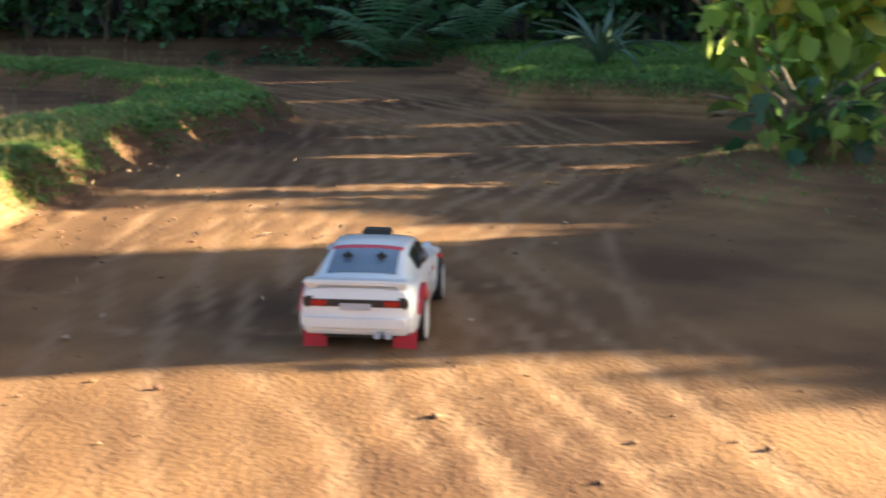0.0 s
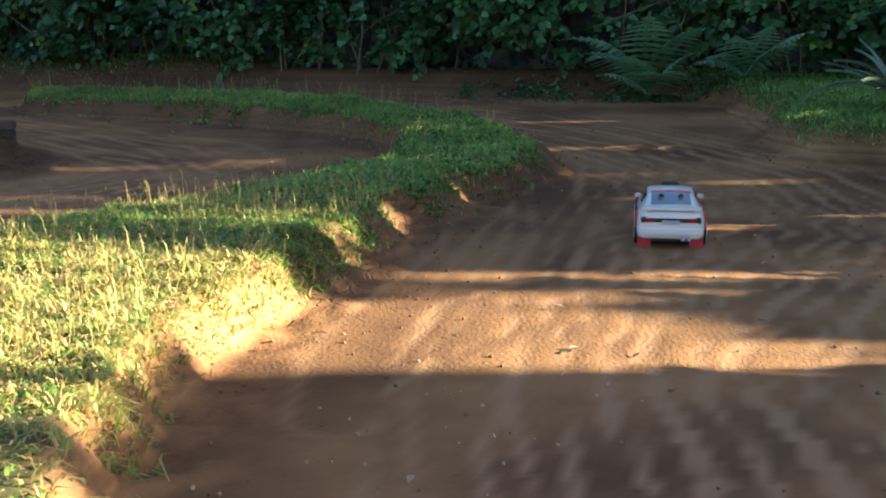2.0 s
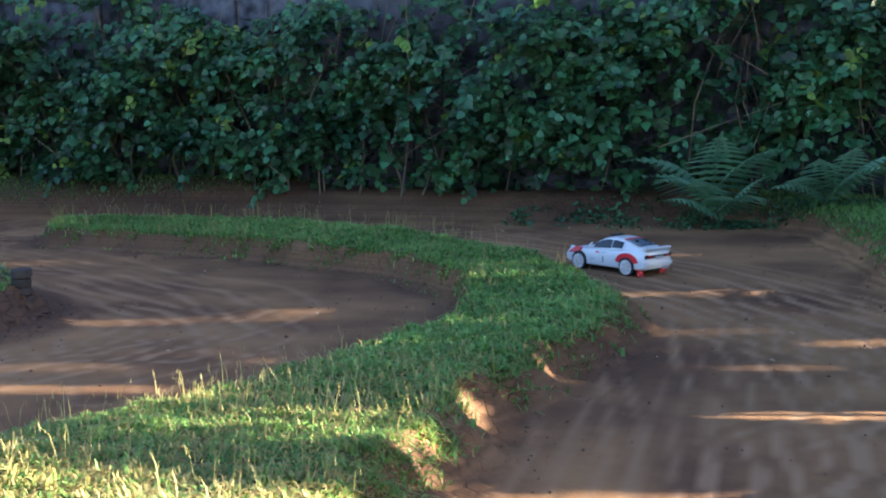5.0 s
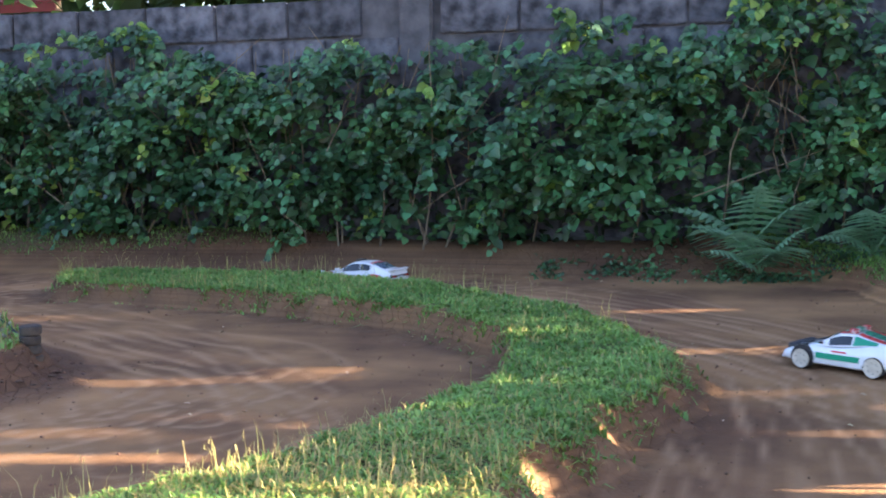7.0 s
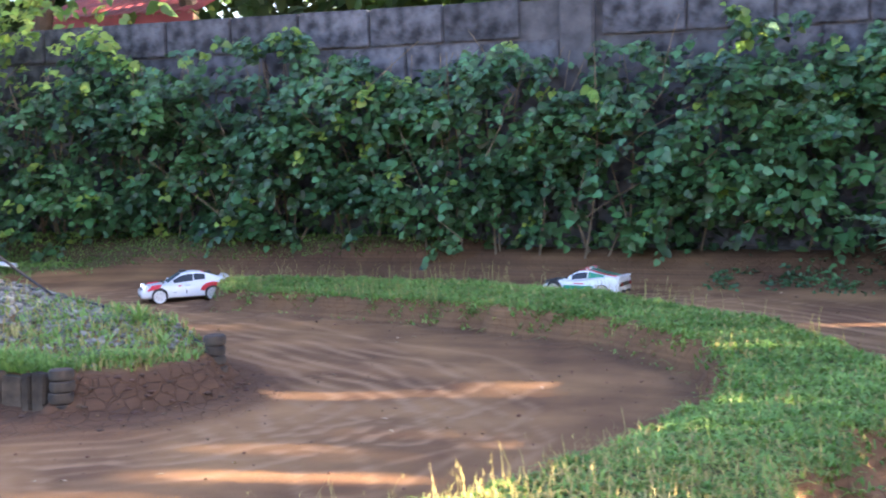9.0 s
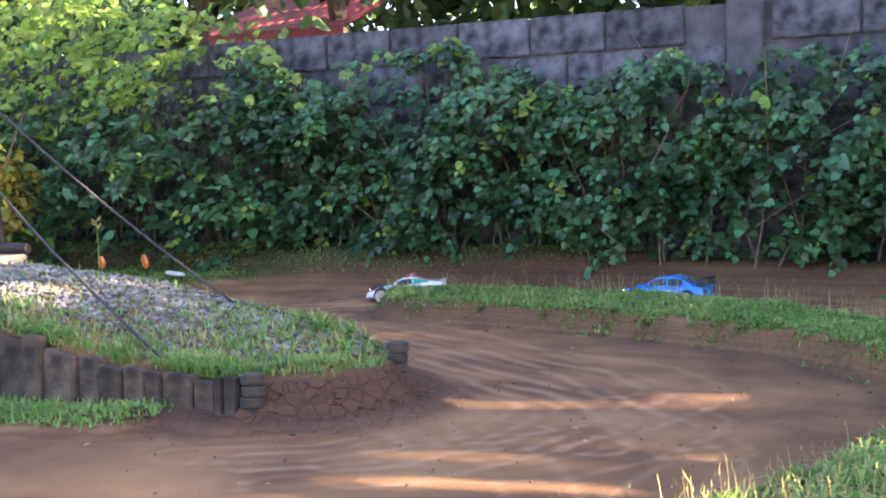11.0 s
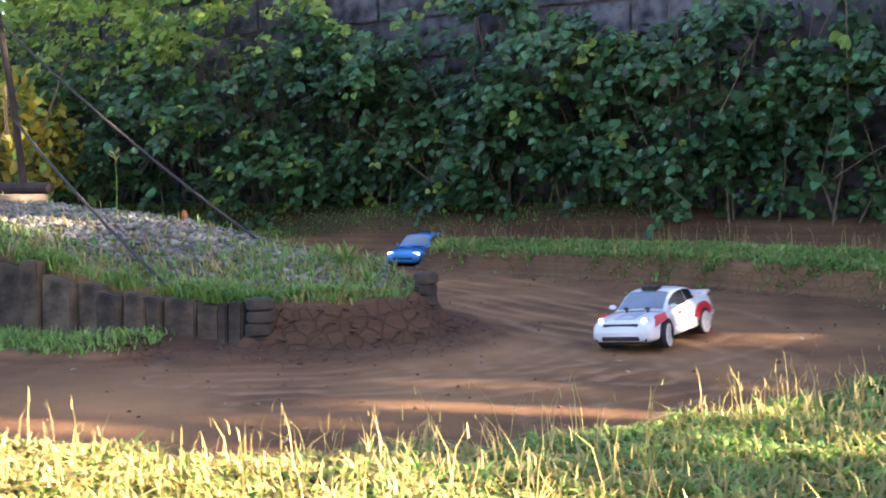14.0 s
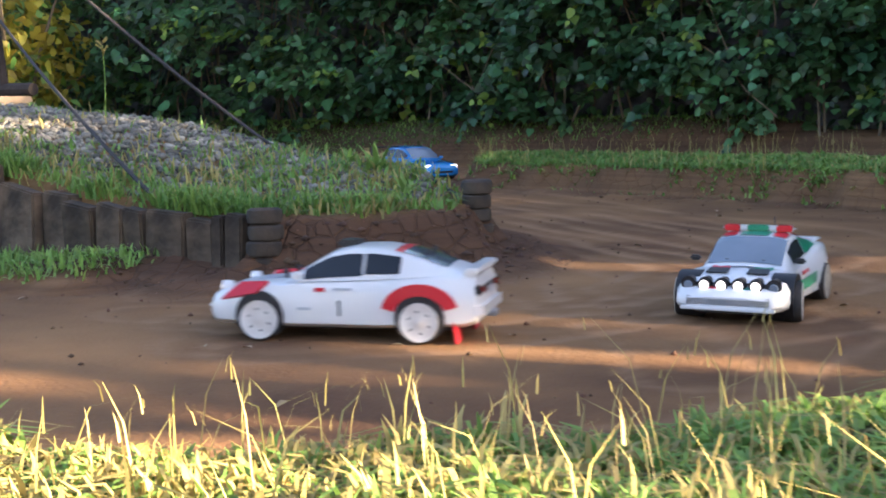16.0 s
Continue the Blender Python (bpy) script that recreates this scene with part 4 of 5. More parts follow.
def build_fern(px, py, n, length, seed, spread_from=-170, spread_to=-10):
    z = float(land(px, py))
    rng = random.Random(seed)
    fern = thing("fern", "green feathery fern growing at the foot of the hedge", "fern", pose(px, py, z), "ferns by the hedge")
    for i in range(n):
        bm = bmesh.new()
        frond(bm, length * rng.uniform(0.75, 1.1), rng.uniform(0.50, 0.90), rng)
        a = spread_from + (spread_to - spread_from) * (i + 0.5) / n + rng.uniform(-9, 9)
        part("frond", bm, FERN, fern).matrix_basis = pose(0, 0, 0.01, 0, rng.uniform(-38, -6), a)


build_fern(1.10, 4.10, 6, 0.37, 2, -190, 0)
build_fern(1.56, 4.04, 6, 0.36, 3, -170, 10)
build_fern(1.05, 4.22, 4, 0.46, 6, -175, -20)


def build_agave(px, py):
    ag = thing("agave", "grey-green agave with long arching pointed leaves on the bank", "agave", pose(px, py, float(land(px, py))))
    rng = random.Random(8)
    for i in range(26):
        bm = bmesh.new()
        L = rng.uniform(0.24, 0.36)
        bend = rng.uniform(0.2, 0.9)
        prev = None
        for j in range(9):
            k = j / 8
            w = 0.017 * (1 - k ** 2.2) + 0.0008
            a = radians(78) - bend * k * 1.3
            c = Vector((L * k * math.cos(a), 0, L * k * math.sin(a)))
            row = [bm.verts.new(c + Vector((0, -w, 0.006))), bm.verts.new(c), bm.verts.new(c + Vector((0, w, 0.006))), bm.verts.new(c + Vector((0, 0, -0.004)))]
            if prev:
                for q in range(4):
                    bm.faces.new((prev[q], prev[(q + 1) % 4], row[(q + 1) % 4], row[q]))
            prev = row
        part("leaf", bm, AGAVE, ag).matrix_basis = pose(0, 0, 0, 0, rng.uniform(0, 30), 137.5 * i)


build_agave(2.13, 2.88)


# openings shaped to let sun streaks through the unseen trees: place along the row and half width, height from and to
SLITS = [(1.36, 0.030, 0.86, 1.06), (1.48, 0.040, 0.80, 1.06), (1.61, 0.016, 0.70, 0.92), (1.73, 0.022, 0.68, 0.82), (1.93, 0.032, 1.13, 1.22),
         (2.06, 0.045, 0.86, 1.02), (2.22, 0.028, 0.68, 0.86), (2.46, 0.040, 0.78, 0.97), (2.37, 0.090, 1.09, 1.18), (2.78, 0.034, 0.83, 0.94), (2.97, 0.024, 0.99, 1.06),
         (3.46, 0.040, 0.97, 1.24), (2.14, 0.030, 1.37, 1.46), (2.34, 0.045, 1.29, 1.45), (2.60, 0.040, 1.37, 1.46), (2.74, 0.030, 1.29, 1.37),
         (3.24, 0.028, 1.34, 1.48), (3.33, 0.025, 1.27, 1.36), (2.05, 0.045, 1.53, 1.63), (4.9, 0.03, 1.02, 1.08)]


def sun_gap(yy, zz, margin=0.0):
    """Whether the low sun passes at this place of the row, seen along its rays."""
    hole = np.zeros(np.shape(yy), bool)
    for y0, w, z0, z1 in SLITS:
        hole |= (np.abs(yy - y0 - 0.02 * np.sin(9 * zz + 7 * y0)) < w + margin) & (zz > z0 - margin) & (zz < z1 + margin)
    return hole


def sun_open(yy, zz):
    """The wide openings left in the unseen row for sunny ground: before its first bush, and between that bush and the
    trees.
    """
    e = 0.05 * np.sin(7 * zz + 1) + 0.03 * np.sin(19 * zz)
    first = yy < 0.08 + e - 0.3 * smooth(0.85, 0.70, zz)
    over = (zz > 1.13 + 0.02 * np.sin(11 * yy)) & (yy < 1.22 + 0.36 * smooth(1.22, 1.46, zz) + 0.6 * e)
    rim = 0.80 - 0.45 * (zz - 0.95) + 0.05 * np.sin(13 * zz)
    upto = 1.29 - 0.32 * smooth(0.96, 0.84, zz) + 0.5 * e
    between = (yy > rim) & (yy < upto) & (zz > 0.80)
    bush_side = (((yy - 1.86) / 0.42) ** 2 + ((zz - 1.07) / 0.44) ** 2 < 0.8) & (zz > 1.10)
    return first | over | between | bush_side


def build_bush(name, label, cx, cy, h, r, n, size, m1, m2, share, seed, tilt=(0, 0, 0.8), category="bush", deep=1.0):
    z0 = float(land(cx, cy))
    b = thing(name, label, category, pose(cx, cy, z0))
    rng = np.random.default_rng(seed)
    for i in range(16):
        bm = bmesh.new()
        a, o = rng.uniform(0, 6.28), rng.uniform(0.3, 0.95)
        tip = Vector((r * o * math.cos(a), r * o * math.sin(a), h * rng.uniform(0.45, 0.95)))
        rod(bm, [(0.02 * math.cos(a), 0.02 * math.sin(a), -0.03), tip * 0.5 + Vector((0, 0, 0.05)), tip], 0.011, 0.004, 6)
        part("stem", bm, STEM, b)
    d = rng.normal(size=(n, 3))
    d /= np.linalg.norm(d, axis=1, keepdims=True)
    lump = 0.72 + 0.16 * np.sin(5 * d[:, 0] + 3 * d[:, 2]) + 0.12 * np.sin(9 * d[:, 1] - 7 * d[:, 2] + 1)
    rad = lump * rng.uniform(0.55, 1.05, n)
    pos = np.column_stack([d[:, 0] * r * deep * rad, d[:, 1] * r * rad, h * 0.52 + d[:, 2] * h * 0.52 * rad])
    pos = pos[pos[:, 2] > 0.02]
    # leaves are left out where the sun streaks are to pass
    yy, zz = pos[:, 1] + cy - 0.249 * (cx + pos[:, 0] - 5), pos[:, 2] + z0 - 0.257 * (cx + pos[:, 0] - 5)
    pos = pos[~sun_gap(yy, zz, 0.02)]
    two = rng.uniform(0, 1, len(pos)) < share
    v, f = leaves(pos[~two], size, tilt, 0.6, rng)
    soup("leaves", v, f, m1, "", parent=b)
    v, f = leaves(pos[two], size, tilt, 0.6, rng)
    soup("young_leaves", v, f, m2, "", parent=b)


# brightened leaf colours and a flattened crown stand for sun on this bush
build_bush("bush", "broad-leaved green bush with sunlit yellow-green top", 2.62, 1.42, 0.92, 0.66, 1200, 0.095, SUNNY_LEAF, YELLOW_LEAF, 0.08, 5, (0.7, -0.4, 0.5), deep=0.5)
# this bush stays out of view, added only to shade the track
build_bush("bush", "unseen low dense green bush added beside the track to shade the earth", 3.20, -0.02, 0.66, 0.42, 1300, 0.09, BUSH_LEAF, LEAF, 0.3, 6)
build_bush("low_plant", "low leafy green plant at the foot of the bush", 2.50, 0.78, 0.26, 0.28, 260, 0.075, BUSH_LEAF, LEAF, 0.5, 15, category="plant")
build_bush("yellow_shrub", "yellow-leaved shrub with bare tan twigs beside the hedge", -4.55, 3.55, 0.95, 0.50, 1400, 0.07, YELLOW_LEAF, BRIGHT_LEAF, 0.25, 9, category="shrub")


def build_twigs():
    rng = random.Random(12)
    bm = bmesh.new()
    for i in range(60):
        a = Vector((-4.45 + rng.uniform(-0.25, 0.25), 3.05 + rng.uniform(-0.1, 0.1), float(land(-4.4, 3.1))))
        t = a + Vector((rng.uniform(-0.35, 0.35), rng.uniform(-0.2, 0.1), rng.uniform(0.25, 0.6)))
        rod(bm, [a, (a + t) / 2 + Vector((0, 0, 0.06)), t], 0.006, 0.002, 5)
    tagged(part("brushwood", bm, mat("tan_twig", (0.30, 0.20, 0.11), (0.46, 0.33, 0.19), 0.8, 20.0)), "heap of dry tan brushwood below the shrub", "brushwood", kind="stuff")


build_twigs()


def build_weeds():
    rng = random.Random(23)
    z = float(land(-2.22, 1.97))
    weed = thing("flowering_weed", "tall thin weed with a pale seed head on the gravel ramp", "weed", pose(-2.22, 1.97, z))
    bm = bmesh.new()
    rod(bm, [(0, 0, -0.01), (0.006, 0, 0.10), (0.0, 0.004, 0.20)], 0.0022, 0.0014, 5)
    part("stem", bm, GRASS, weed)
    bm = bmesh.new()
    for i in range(9):
        a, h = rng.uniform(0, 6.28), 0.17 + 0.005 * i
        rod(bm, [(0, 0.003, h), (0.016 * math.cos(a), 0.016 * math.sin(a), h + 0.014)], 0.0012, 0.0035, 5)
    part("seed_head", bm, DRY_GRASS, weed)
    for px, py, n, L in ((-1.28, 1.90, 11, 0.085), (-1.42, 1.98, 7, 0.06), (-1.10, 1.74, 8, 0.06), (-2.55, 1.50, 8, 0.05)):
        sp = thing("spiky_weed", "tuft of broad-bladed weed on the ramp edge", "weed", pose(px, py, float(land(px, py))), "weeds on the ramp")
        for i in range(n):
            bm = bmesh.new()
            ll, prev = L * rng.uniform(0.7, 1.2), None
            for j in range(6):
                k = j / 5
                w = 0.0055 * math.sin(math.pi * (0.12 + 0.86 * k)) + 0.0004
                p = Vector((ll * 0.55 * k, 0, ll * (k - 0.25 * k * k)))
                row = [bm.verts.new(p + Vector((0, -w, 0))), bm.verts.new(p - Vector((0.0012, 0, 0.0012))), bm.verts.new(p + Vector((0, w, 0)))]
                if prev:
                    bm.faces.new((prev[0], prev[1], row[1], row[0]))
                    bm.faces.new((prev[1], prev[2], row[2], row[1]))
                prev = row
            part("blade", bm, GRASS, sp).matrix_basis = pose(0, 0, 0, 0, rng.uniform(-15, 35), 137.5 * i)


build_weeds()


# ---- beyond the wall: trees and a roof ----
def build_tree(x, y, h, spread_r, n, seed, size=0.16, lean=0.0, low=0.45, label="tall tree with dark trunk behind the wall", shape=None):
    tree = thing("tree", label, "tree", pose(x, y, float(land(x, y)) - 0.05), "trees round the track")
    rng = np.random.default_rng(seed)
    bm = bmesh.new()
    fork = Vector((lean * 0.5, 0, h * low))
    rod(bm, [(0, 0, 0), (lean * 0.2, 0.03, h * low * 0.5), fork], 0.05 * h / 2 * 0.7, 0.035 * h / 2, 9)
    tips = []
    for i in range(9):
        a = rng.uniform(0, 6.28)
        o = spread_r * rng.uniform(0.4, 0.9)
        t = Vector((lean + o * math.cos(a), o * math.sin(a), h * rng.uniform(0.6, 0.98)))
        mid = fork.lerp(t, 0.5) + Vector((0, 0, 0.08 * h))
        rod(bm, [fork, mid, t], 0.02 * h / 2, 0.006, 6)
        tips += [mid, t, fork.lerp(t, 0.75)]
    part("trunk", bm, BARK, tree)
    c = np.array([t[:] for t in tips])
    pick = rng.integers(0, len(c), n)
    pos = c[pick] + rng.normal(0, spread_r * 0.21, (n, 3))
    v, f = leaves(pos, size, (0, 0, 0.8), 0.6, rng)
    soup("crown", v, f, TREE_LEAF, "", parent=tree)


build_tree(-6.0, 7.2, 4.2, 1.6, 3000, 41, lean=0.6)
build_tree(-4.8, 8.2, 4.6, 1.7, 3000, 42, lean=-0.4)
build_tree(-8.5, 6.5, 4.5, 1.9, 3000, 43)
build_tree(-1.0, 8.5, 4.4, 1.6, 2500, 44)
build_tree(2.5, 7.5, 4.4, 1.8, 2500, 45)


def build_house():
    house = thing("house", "small house with a red sheet metal roof behind the wall", "house", pose(-5.0, 8.0, 0))
    bm = bmesh.new()
    box(bm, -0.66, 1.7, 0.9, 1.5, 2.6, 1.96)
    part("wall", bm, HOUSE_WALL, house)
    bm = bmesh.new()
    n = 34
    prev = None
    for i in range(n + 1):
        x, z = -1.5 + 1.7 * i / n, 0.012 if i % 2 else 0.0
        a = [bm.verts.new((x, 0.0, 1.93 + z)), bm.verts.new((x, 1.6, 2.55 + z)), bm.verts.new((x, 1.6, 2.53 + z)), bm.verts.new((x, 0.0, 1.91 + z))]
        if prev:
            for k in range(4):
                bm.faces.new((prev[k], prev[(k + 1) % 4], a[(k + 1) % 4], a[k]))
        prev = a
    part("roof", bm, ROOF_RED, house, "red corrugated sheet roof", flat=True)
    bm = bmesh.new()
    box(bm, -0.65, -0.012, 1.875, 1.7, 0.02, 0.07)
    part("fascia", bm, ROOF_RED, house)


build_house()


def build_far_foliage():
    rng = np.random.default_rng(88)
    n = 24000
    x, y = rng.uniform(-13, 7, n), rng.uniform(10.2, 12.0, n)
    top = 4.2 + 0.5 * np.sin(1.3 * x) + 0.4 * np.sin(3.7 * x + 1)
    z = 0.3 + rng.uniform(0, 1, n) * (top - 0.3)
    gap = np.sin(1.9 * x + 1.2) + np.sin(2.6 * z + 0.7 * x) + 0.6 * np.sin(5 * x)
    keep = ~((gap > 1.85) & (x < -4.8))
    v, f = leaves(np.stack([x, y, z], 1)[keep], 0.26, (0, -1, 0.8), 0.6, rng)
    soup("far_foliage", v, f, TREE_LEAF, "dense dark foliage of the woods beyond the wall", "woods")
    m = 900
    x = np.concatenate([rng.uniform(-6.5, -3.4, 520), rng.uniform(-3.4, 2.5, 380)])
    y = rng.uniform(4.75, 5.3, m)
    z = 1.15 + rng.uniform(0, 1, m) * np.where(x < -3.6, 0.75, 0.34 + 0.1 * np.sin(5 * x))
    keep = np.sin(3.3 * x) + np.sin(7.9 * x) > np.where(x < -3.6, -1.2, 0.35)
    v, f = leaves(np.stack([x, y, z], 1)[keep], 0.085, (0, -0.8, 0.8), 0.55, rng)
    soup("wall_creeper", v, f, BRIGHT_LEAF, "light yellow-green creeper growing over the wall top", "creeper")


build_far_foliage()


# ---- unseen trees added on the sunny side, whose gaps throw the dappled light ----
def build_sun_trees():
    rng = np.random.default_rng(77)
    row = thing("unseen_tree_row", "unseen row of leafy trees added on the sunny side to dapple the track", "trees")
    n = 24000
    y, z, x = rng.uniform(-2.2, 9.0, n), rng.uniform(0.0, 4.2, n), 5.2 + rng.uniform(0, 1.2, n)
    yy, zz = y - 0.249 * (x - 5), z - 0.257 * (x - 5)
    fine = (yy > -0.3) & (yy < 4.1) & (zz > 0.5) & (zz < 1.85)
    high = (zz > 1.66) & (yy < 1.3 + 0.2 * np.sin(5 * zz))
    keep = ~fine & ~high & ~(sun_open(yy, zz) & (zz < 1.85))
    v, f = leaves(np.stack([x, y, z], 1)[keep], 0.17, (0.8, 0, 0.5), 0.7, rng)
    # small leaves round the openings
    n = 36000
    x = 5.2 + rng.uniform(0, 0.5, n)
    yy, zz = rng.uniform(-0.4, 4.2, n), rng.uniform(0.42, 1.95, n)
    keep = ~sun_gap(yy, zz, 0.008) & ~sun_open(yy, zz) & ~((zz > 1.66) & (yy < 1.3))
    v2, f2 = leaves(np.stack([x, yy + 0.249 * (x - 5), zz + 0.257 * (x - 5)], 1)[keep], 0.062, (1.6, 0, 0.3), 0.8, rng)
    v, f = np.vstack([v, v2]), np.vstack([f, f2 + len(v)])
    soup("crown", v, f, TREE_LEAF, "", parent=row)
    for ty in (0.4, 2.6, 4.6, 6.8, 8.6):
        bm = bmesh.new()
        rod(bm, [(5.8, ty, -0.1), (5.8, ty + 0.05, 2.0), (5.8, ty - 0.05, 4.2)], 0.07, 0.03, 8)
        part("trunk", bm, BARK, row)


build_sun_trees()


# ---- model cars, about 0.42 m long, x forward ----
def loft(bm, stations):
    """Body skin from stations (x, half width, bottom, shoulder, top, crown width share)."""
    rings = []
    for x, w, zb, zs, zt, cw in stations:
        half = [(0.0, zb), (w * 0.86, zb), (w * 0.97, zb + 0.006), (w, (zb + zs) / 2), (w * 0.985, zs), (w * (0.5 + 0.5 * cw), zt - 0.25 * (zt - zs)), (w * cw, zt - 0.001), (w * cw * 0.5, zt + 0.0015), (0.0, zt + 0.002)]
        ring = [bm.verts.new((x, y, z)) for y, z in half] + [bm.verts.new((x, -y, z)) for y, z in half[-2:0:-1]]
        rings.append(ring)
    n = len(rings[0])
    for a, b in zip(rings, rings[1:]):
        for k in range(n):
            bm.faces.new((a[k], a[(k + 1) % n], b[(k + 1) % n], b[k]))
    bm.faces.new(rings[0])
    bm.faces.new(rings[-1])


def patch(corners, inset=(0, 1, 0, 1), lift=0.0012, thick=0.002, n=4):
    """A slightly thick panel on a four-cornered face; corners run round; inset: its share of the face."""
    a, b, c, d = (Vector(p) for p in corners)
    nor = (b - a).cross(d - a).normalized()
    u0, u1, v0, v1 = inset
    bm = bmesh.new()

    def at(u, v):
        return (a * (1 - u) + b * u) * (1 - v) + (d * (1 - u) + c * u) * v
    top = [[bm.verts.new(at(u0 + (u1 - u0) * i / n, v0 + (v1 - v0) * j / n) + nor * lift) for i in range(n + 1)] for j in range(n + 1)]
    for j in range(n):
        for i in range(n):
            bm.faces.new((top[j][i], top[j][i + 1], top[j + 1][i + 1], top[j + 1][i]))
    r = bmesh.ops.extrude_face_region(bm, geom=list(bm.faces))
    bmesh.ops.translate(bm, vec=-nor * thick, verts=[g for g in r["geom"] if isinstance(g, bmesh.types.BMVert)])
    return bm


class Shell:
    """A rounded greenhouse. prof: x, belt half width, belt z, roof half width, roof z, from front to rear."""

    def __init__(self, car, prof, paint):
        self.car, self.p = car, np.array(prof)[::-1]
        part("cabin", self.mesh(self.p[0, 0], self.p[-1, 0], -1, 1, 0.0, 40, 26), paint, car)

    def at(self, x, s):
        wb, zb, wr, zr = (float(np.interp(x, self.p[:, 0], self.p[:, i])) for i in (1, 2, 3, 4))
        zr = max(zr, zb)
        k = min(abs(s) / 0.6, 1.0)
        if abs(s) <= 0.6:
            return Vector((x, math.copysign(wr * k, s), zr + 0.004 * (1 - k ** 2.5)))
        k = (abs(s) - 0.6) / 0.4
        return Vector((x, math.copysign(wr + (wb - wr) * k ** 0.85, s), zr + (zb - zr) * k))

    def mesh(self, x0, x1, s0, s1, lift, nx=12, ns=10):
        bm = bmesh.new()
        rows = []
        for i in range(nx + 1):
            x = x0 + (x1 - x0) * i / nx
            row = []
            for j in range(ns + 1):
                s = s0 + (s1 - s0) * j / ns
                p = self.at(x, s)
                if lift:
                    u = self.at(min(x + 0.004, self.p[-1, 0]), s) - self.at(max(x - 0.004, self.p[0, 0]), s)
                    w = self.at(x, min(s + 0.05, 1)) - self.at(x, max(s - 0.05, -1))
                    p = p + u.cross(w).normalized() * lift
                row.append(bm.verts.new(p))
            rows.append(row)
        for a, b in zip(rows, rows[1:]):
            for j in range(ns):
                bm.faces.new((a[j], a[j + 1], b[j + 1], b[j]))
        return bm

    def panel(self, name, x0, x1, s0, s1, m, lift=0.0014, label=""):
        return part(name, self.mesh(x0, x1, s0, s1, lift), m, self.car, label)


def add_wheels(car, wb_f, wb_r, track_w, r, rim_mat, width=0.026, arch=0.0105):
    made = []
    for x in (wb_f, wb_r):
        for s in (1, -1):
            bm = bmesh.new()
            w = width / 2
            wheel_shape(bm, [(r * 0.70, -w), (r * 0.9, -w), (r * 0.985, -w * 0.75), (r, -w * 0.3), (r, w * 0.3), (r * 0.985, w * 0.75), (r * 0.9, w), (r * 0.70, w)], 28)
            wh = part("wheel", bm, RUBBER, car, "wheel with black tyre and pale rim")
            wh.matrix_basis = pose(x, s * track_w, r)
            bm = bmesh.new()
            wheel_shape(bm, [(r * 0.89, 0.0), (r * 0.89, s * w * 1.10), (r * 0.81, s * w * 1.10), (r * 0.70, s * w * 1.03), (r * 0.2, s * w * 1.06), (r * 0.1, s * w * 1.15)], 28)
            part("rim", bm, rim_mat, wh)
            bm = bmesh.new()
            for k in range(6):
                a = k * math.pi / 3
                rod(bm, [(r * 0.50 * math.cos(a), s * w * 0.9, r * 0.50 * math.sin(a)), (r * 0.50 * math.cos(a), s * w * 1.055, r * 0.50 * math.sin(a))], r * 0.06, r * 0.06, 8)
            part("rim_holes", bm, BLACK, wh)
            made.append(wh)
            bm = bmesh.new()
            rod(bm, [(x, s * (track_w - 0.03), r * 1.17), (x, s * (track_w + arch), r * 1.17)], r * 1.14, r * 1.14, 28)
            part("wheel_arch", bm, BLACK, car)
    return made


def number_mark(car, x, y, z, s, turn, h, m, digit="1"):
    cu = bpy.data.curves.new("number", "FONT")
    cu.body, cu.size, cu.extrude, cu.align_x = digit, h, 0.0004, "CENTER"
    ob = new("number_tmp", cu)
    dg = bpy.context.evaluated_depsgraph_get()
    me = bpy.data.meshes.new_from_object(ob.evaluated_get(dg))
    bpy.data.objects.remove(ob)
    me.materials.clear()
    me.materials.append(m)
    ob = new("number", me)
    ob.parent = car
    ob.matrix_basis = pose(x, y, z, 90, 0, turn)
    return ob


def bars(car, x, y, z, w, h, axis, m, name="lettering"):
    bm = bmesh.new()
    if axis == "side":
        box(bm, x, y, z, w, 0.0016, h)
    else:
        box(bm, x, y, z, 0.0016, w, h)
    return part(name, bm, m, car, flat=True)


def lamp_disc(car, x, y, z, r, m, name="headlight", tilt=0.0, ring=BLACK):
    bm = bmesh.new()
    rod(bm, [(x - 0.012, y, z), (x + 0.002, y, z + 0.002 * tilt)], r * 1.18, r * 1.18, 16)
    h = part(name, bm, ring, car)
    bm = bmesh.new()
    rod(bm, [(x + 0.001, y, z), (x + 0.004, y, z)], r * 0.95, r * 0.7, 16)
    part("lens", bm, m, h)
    return h


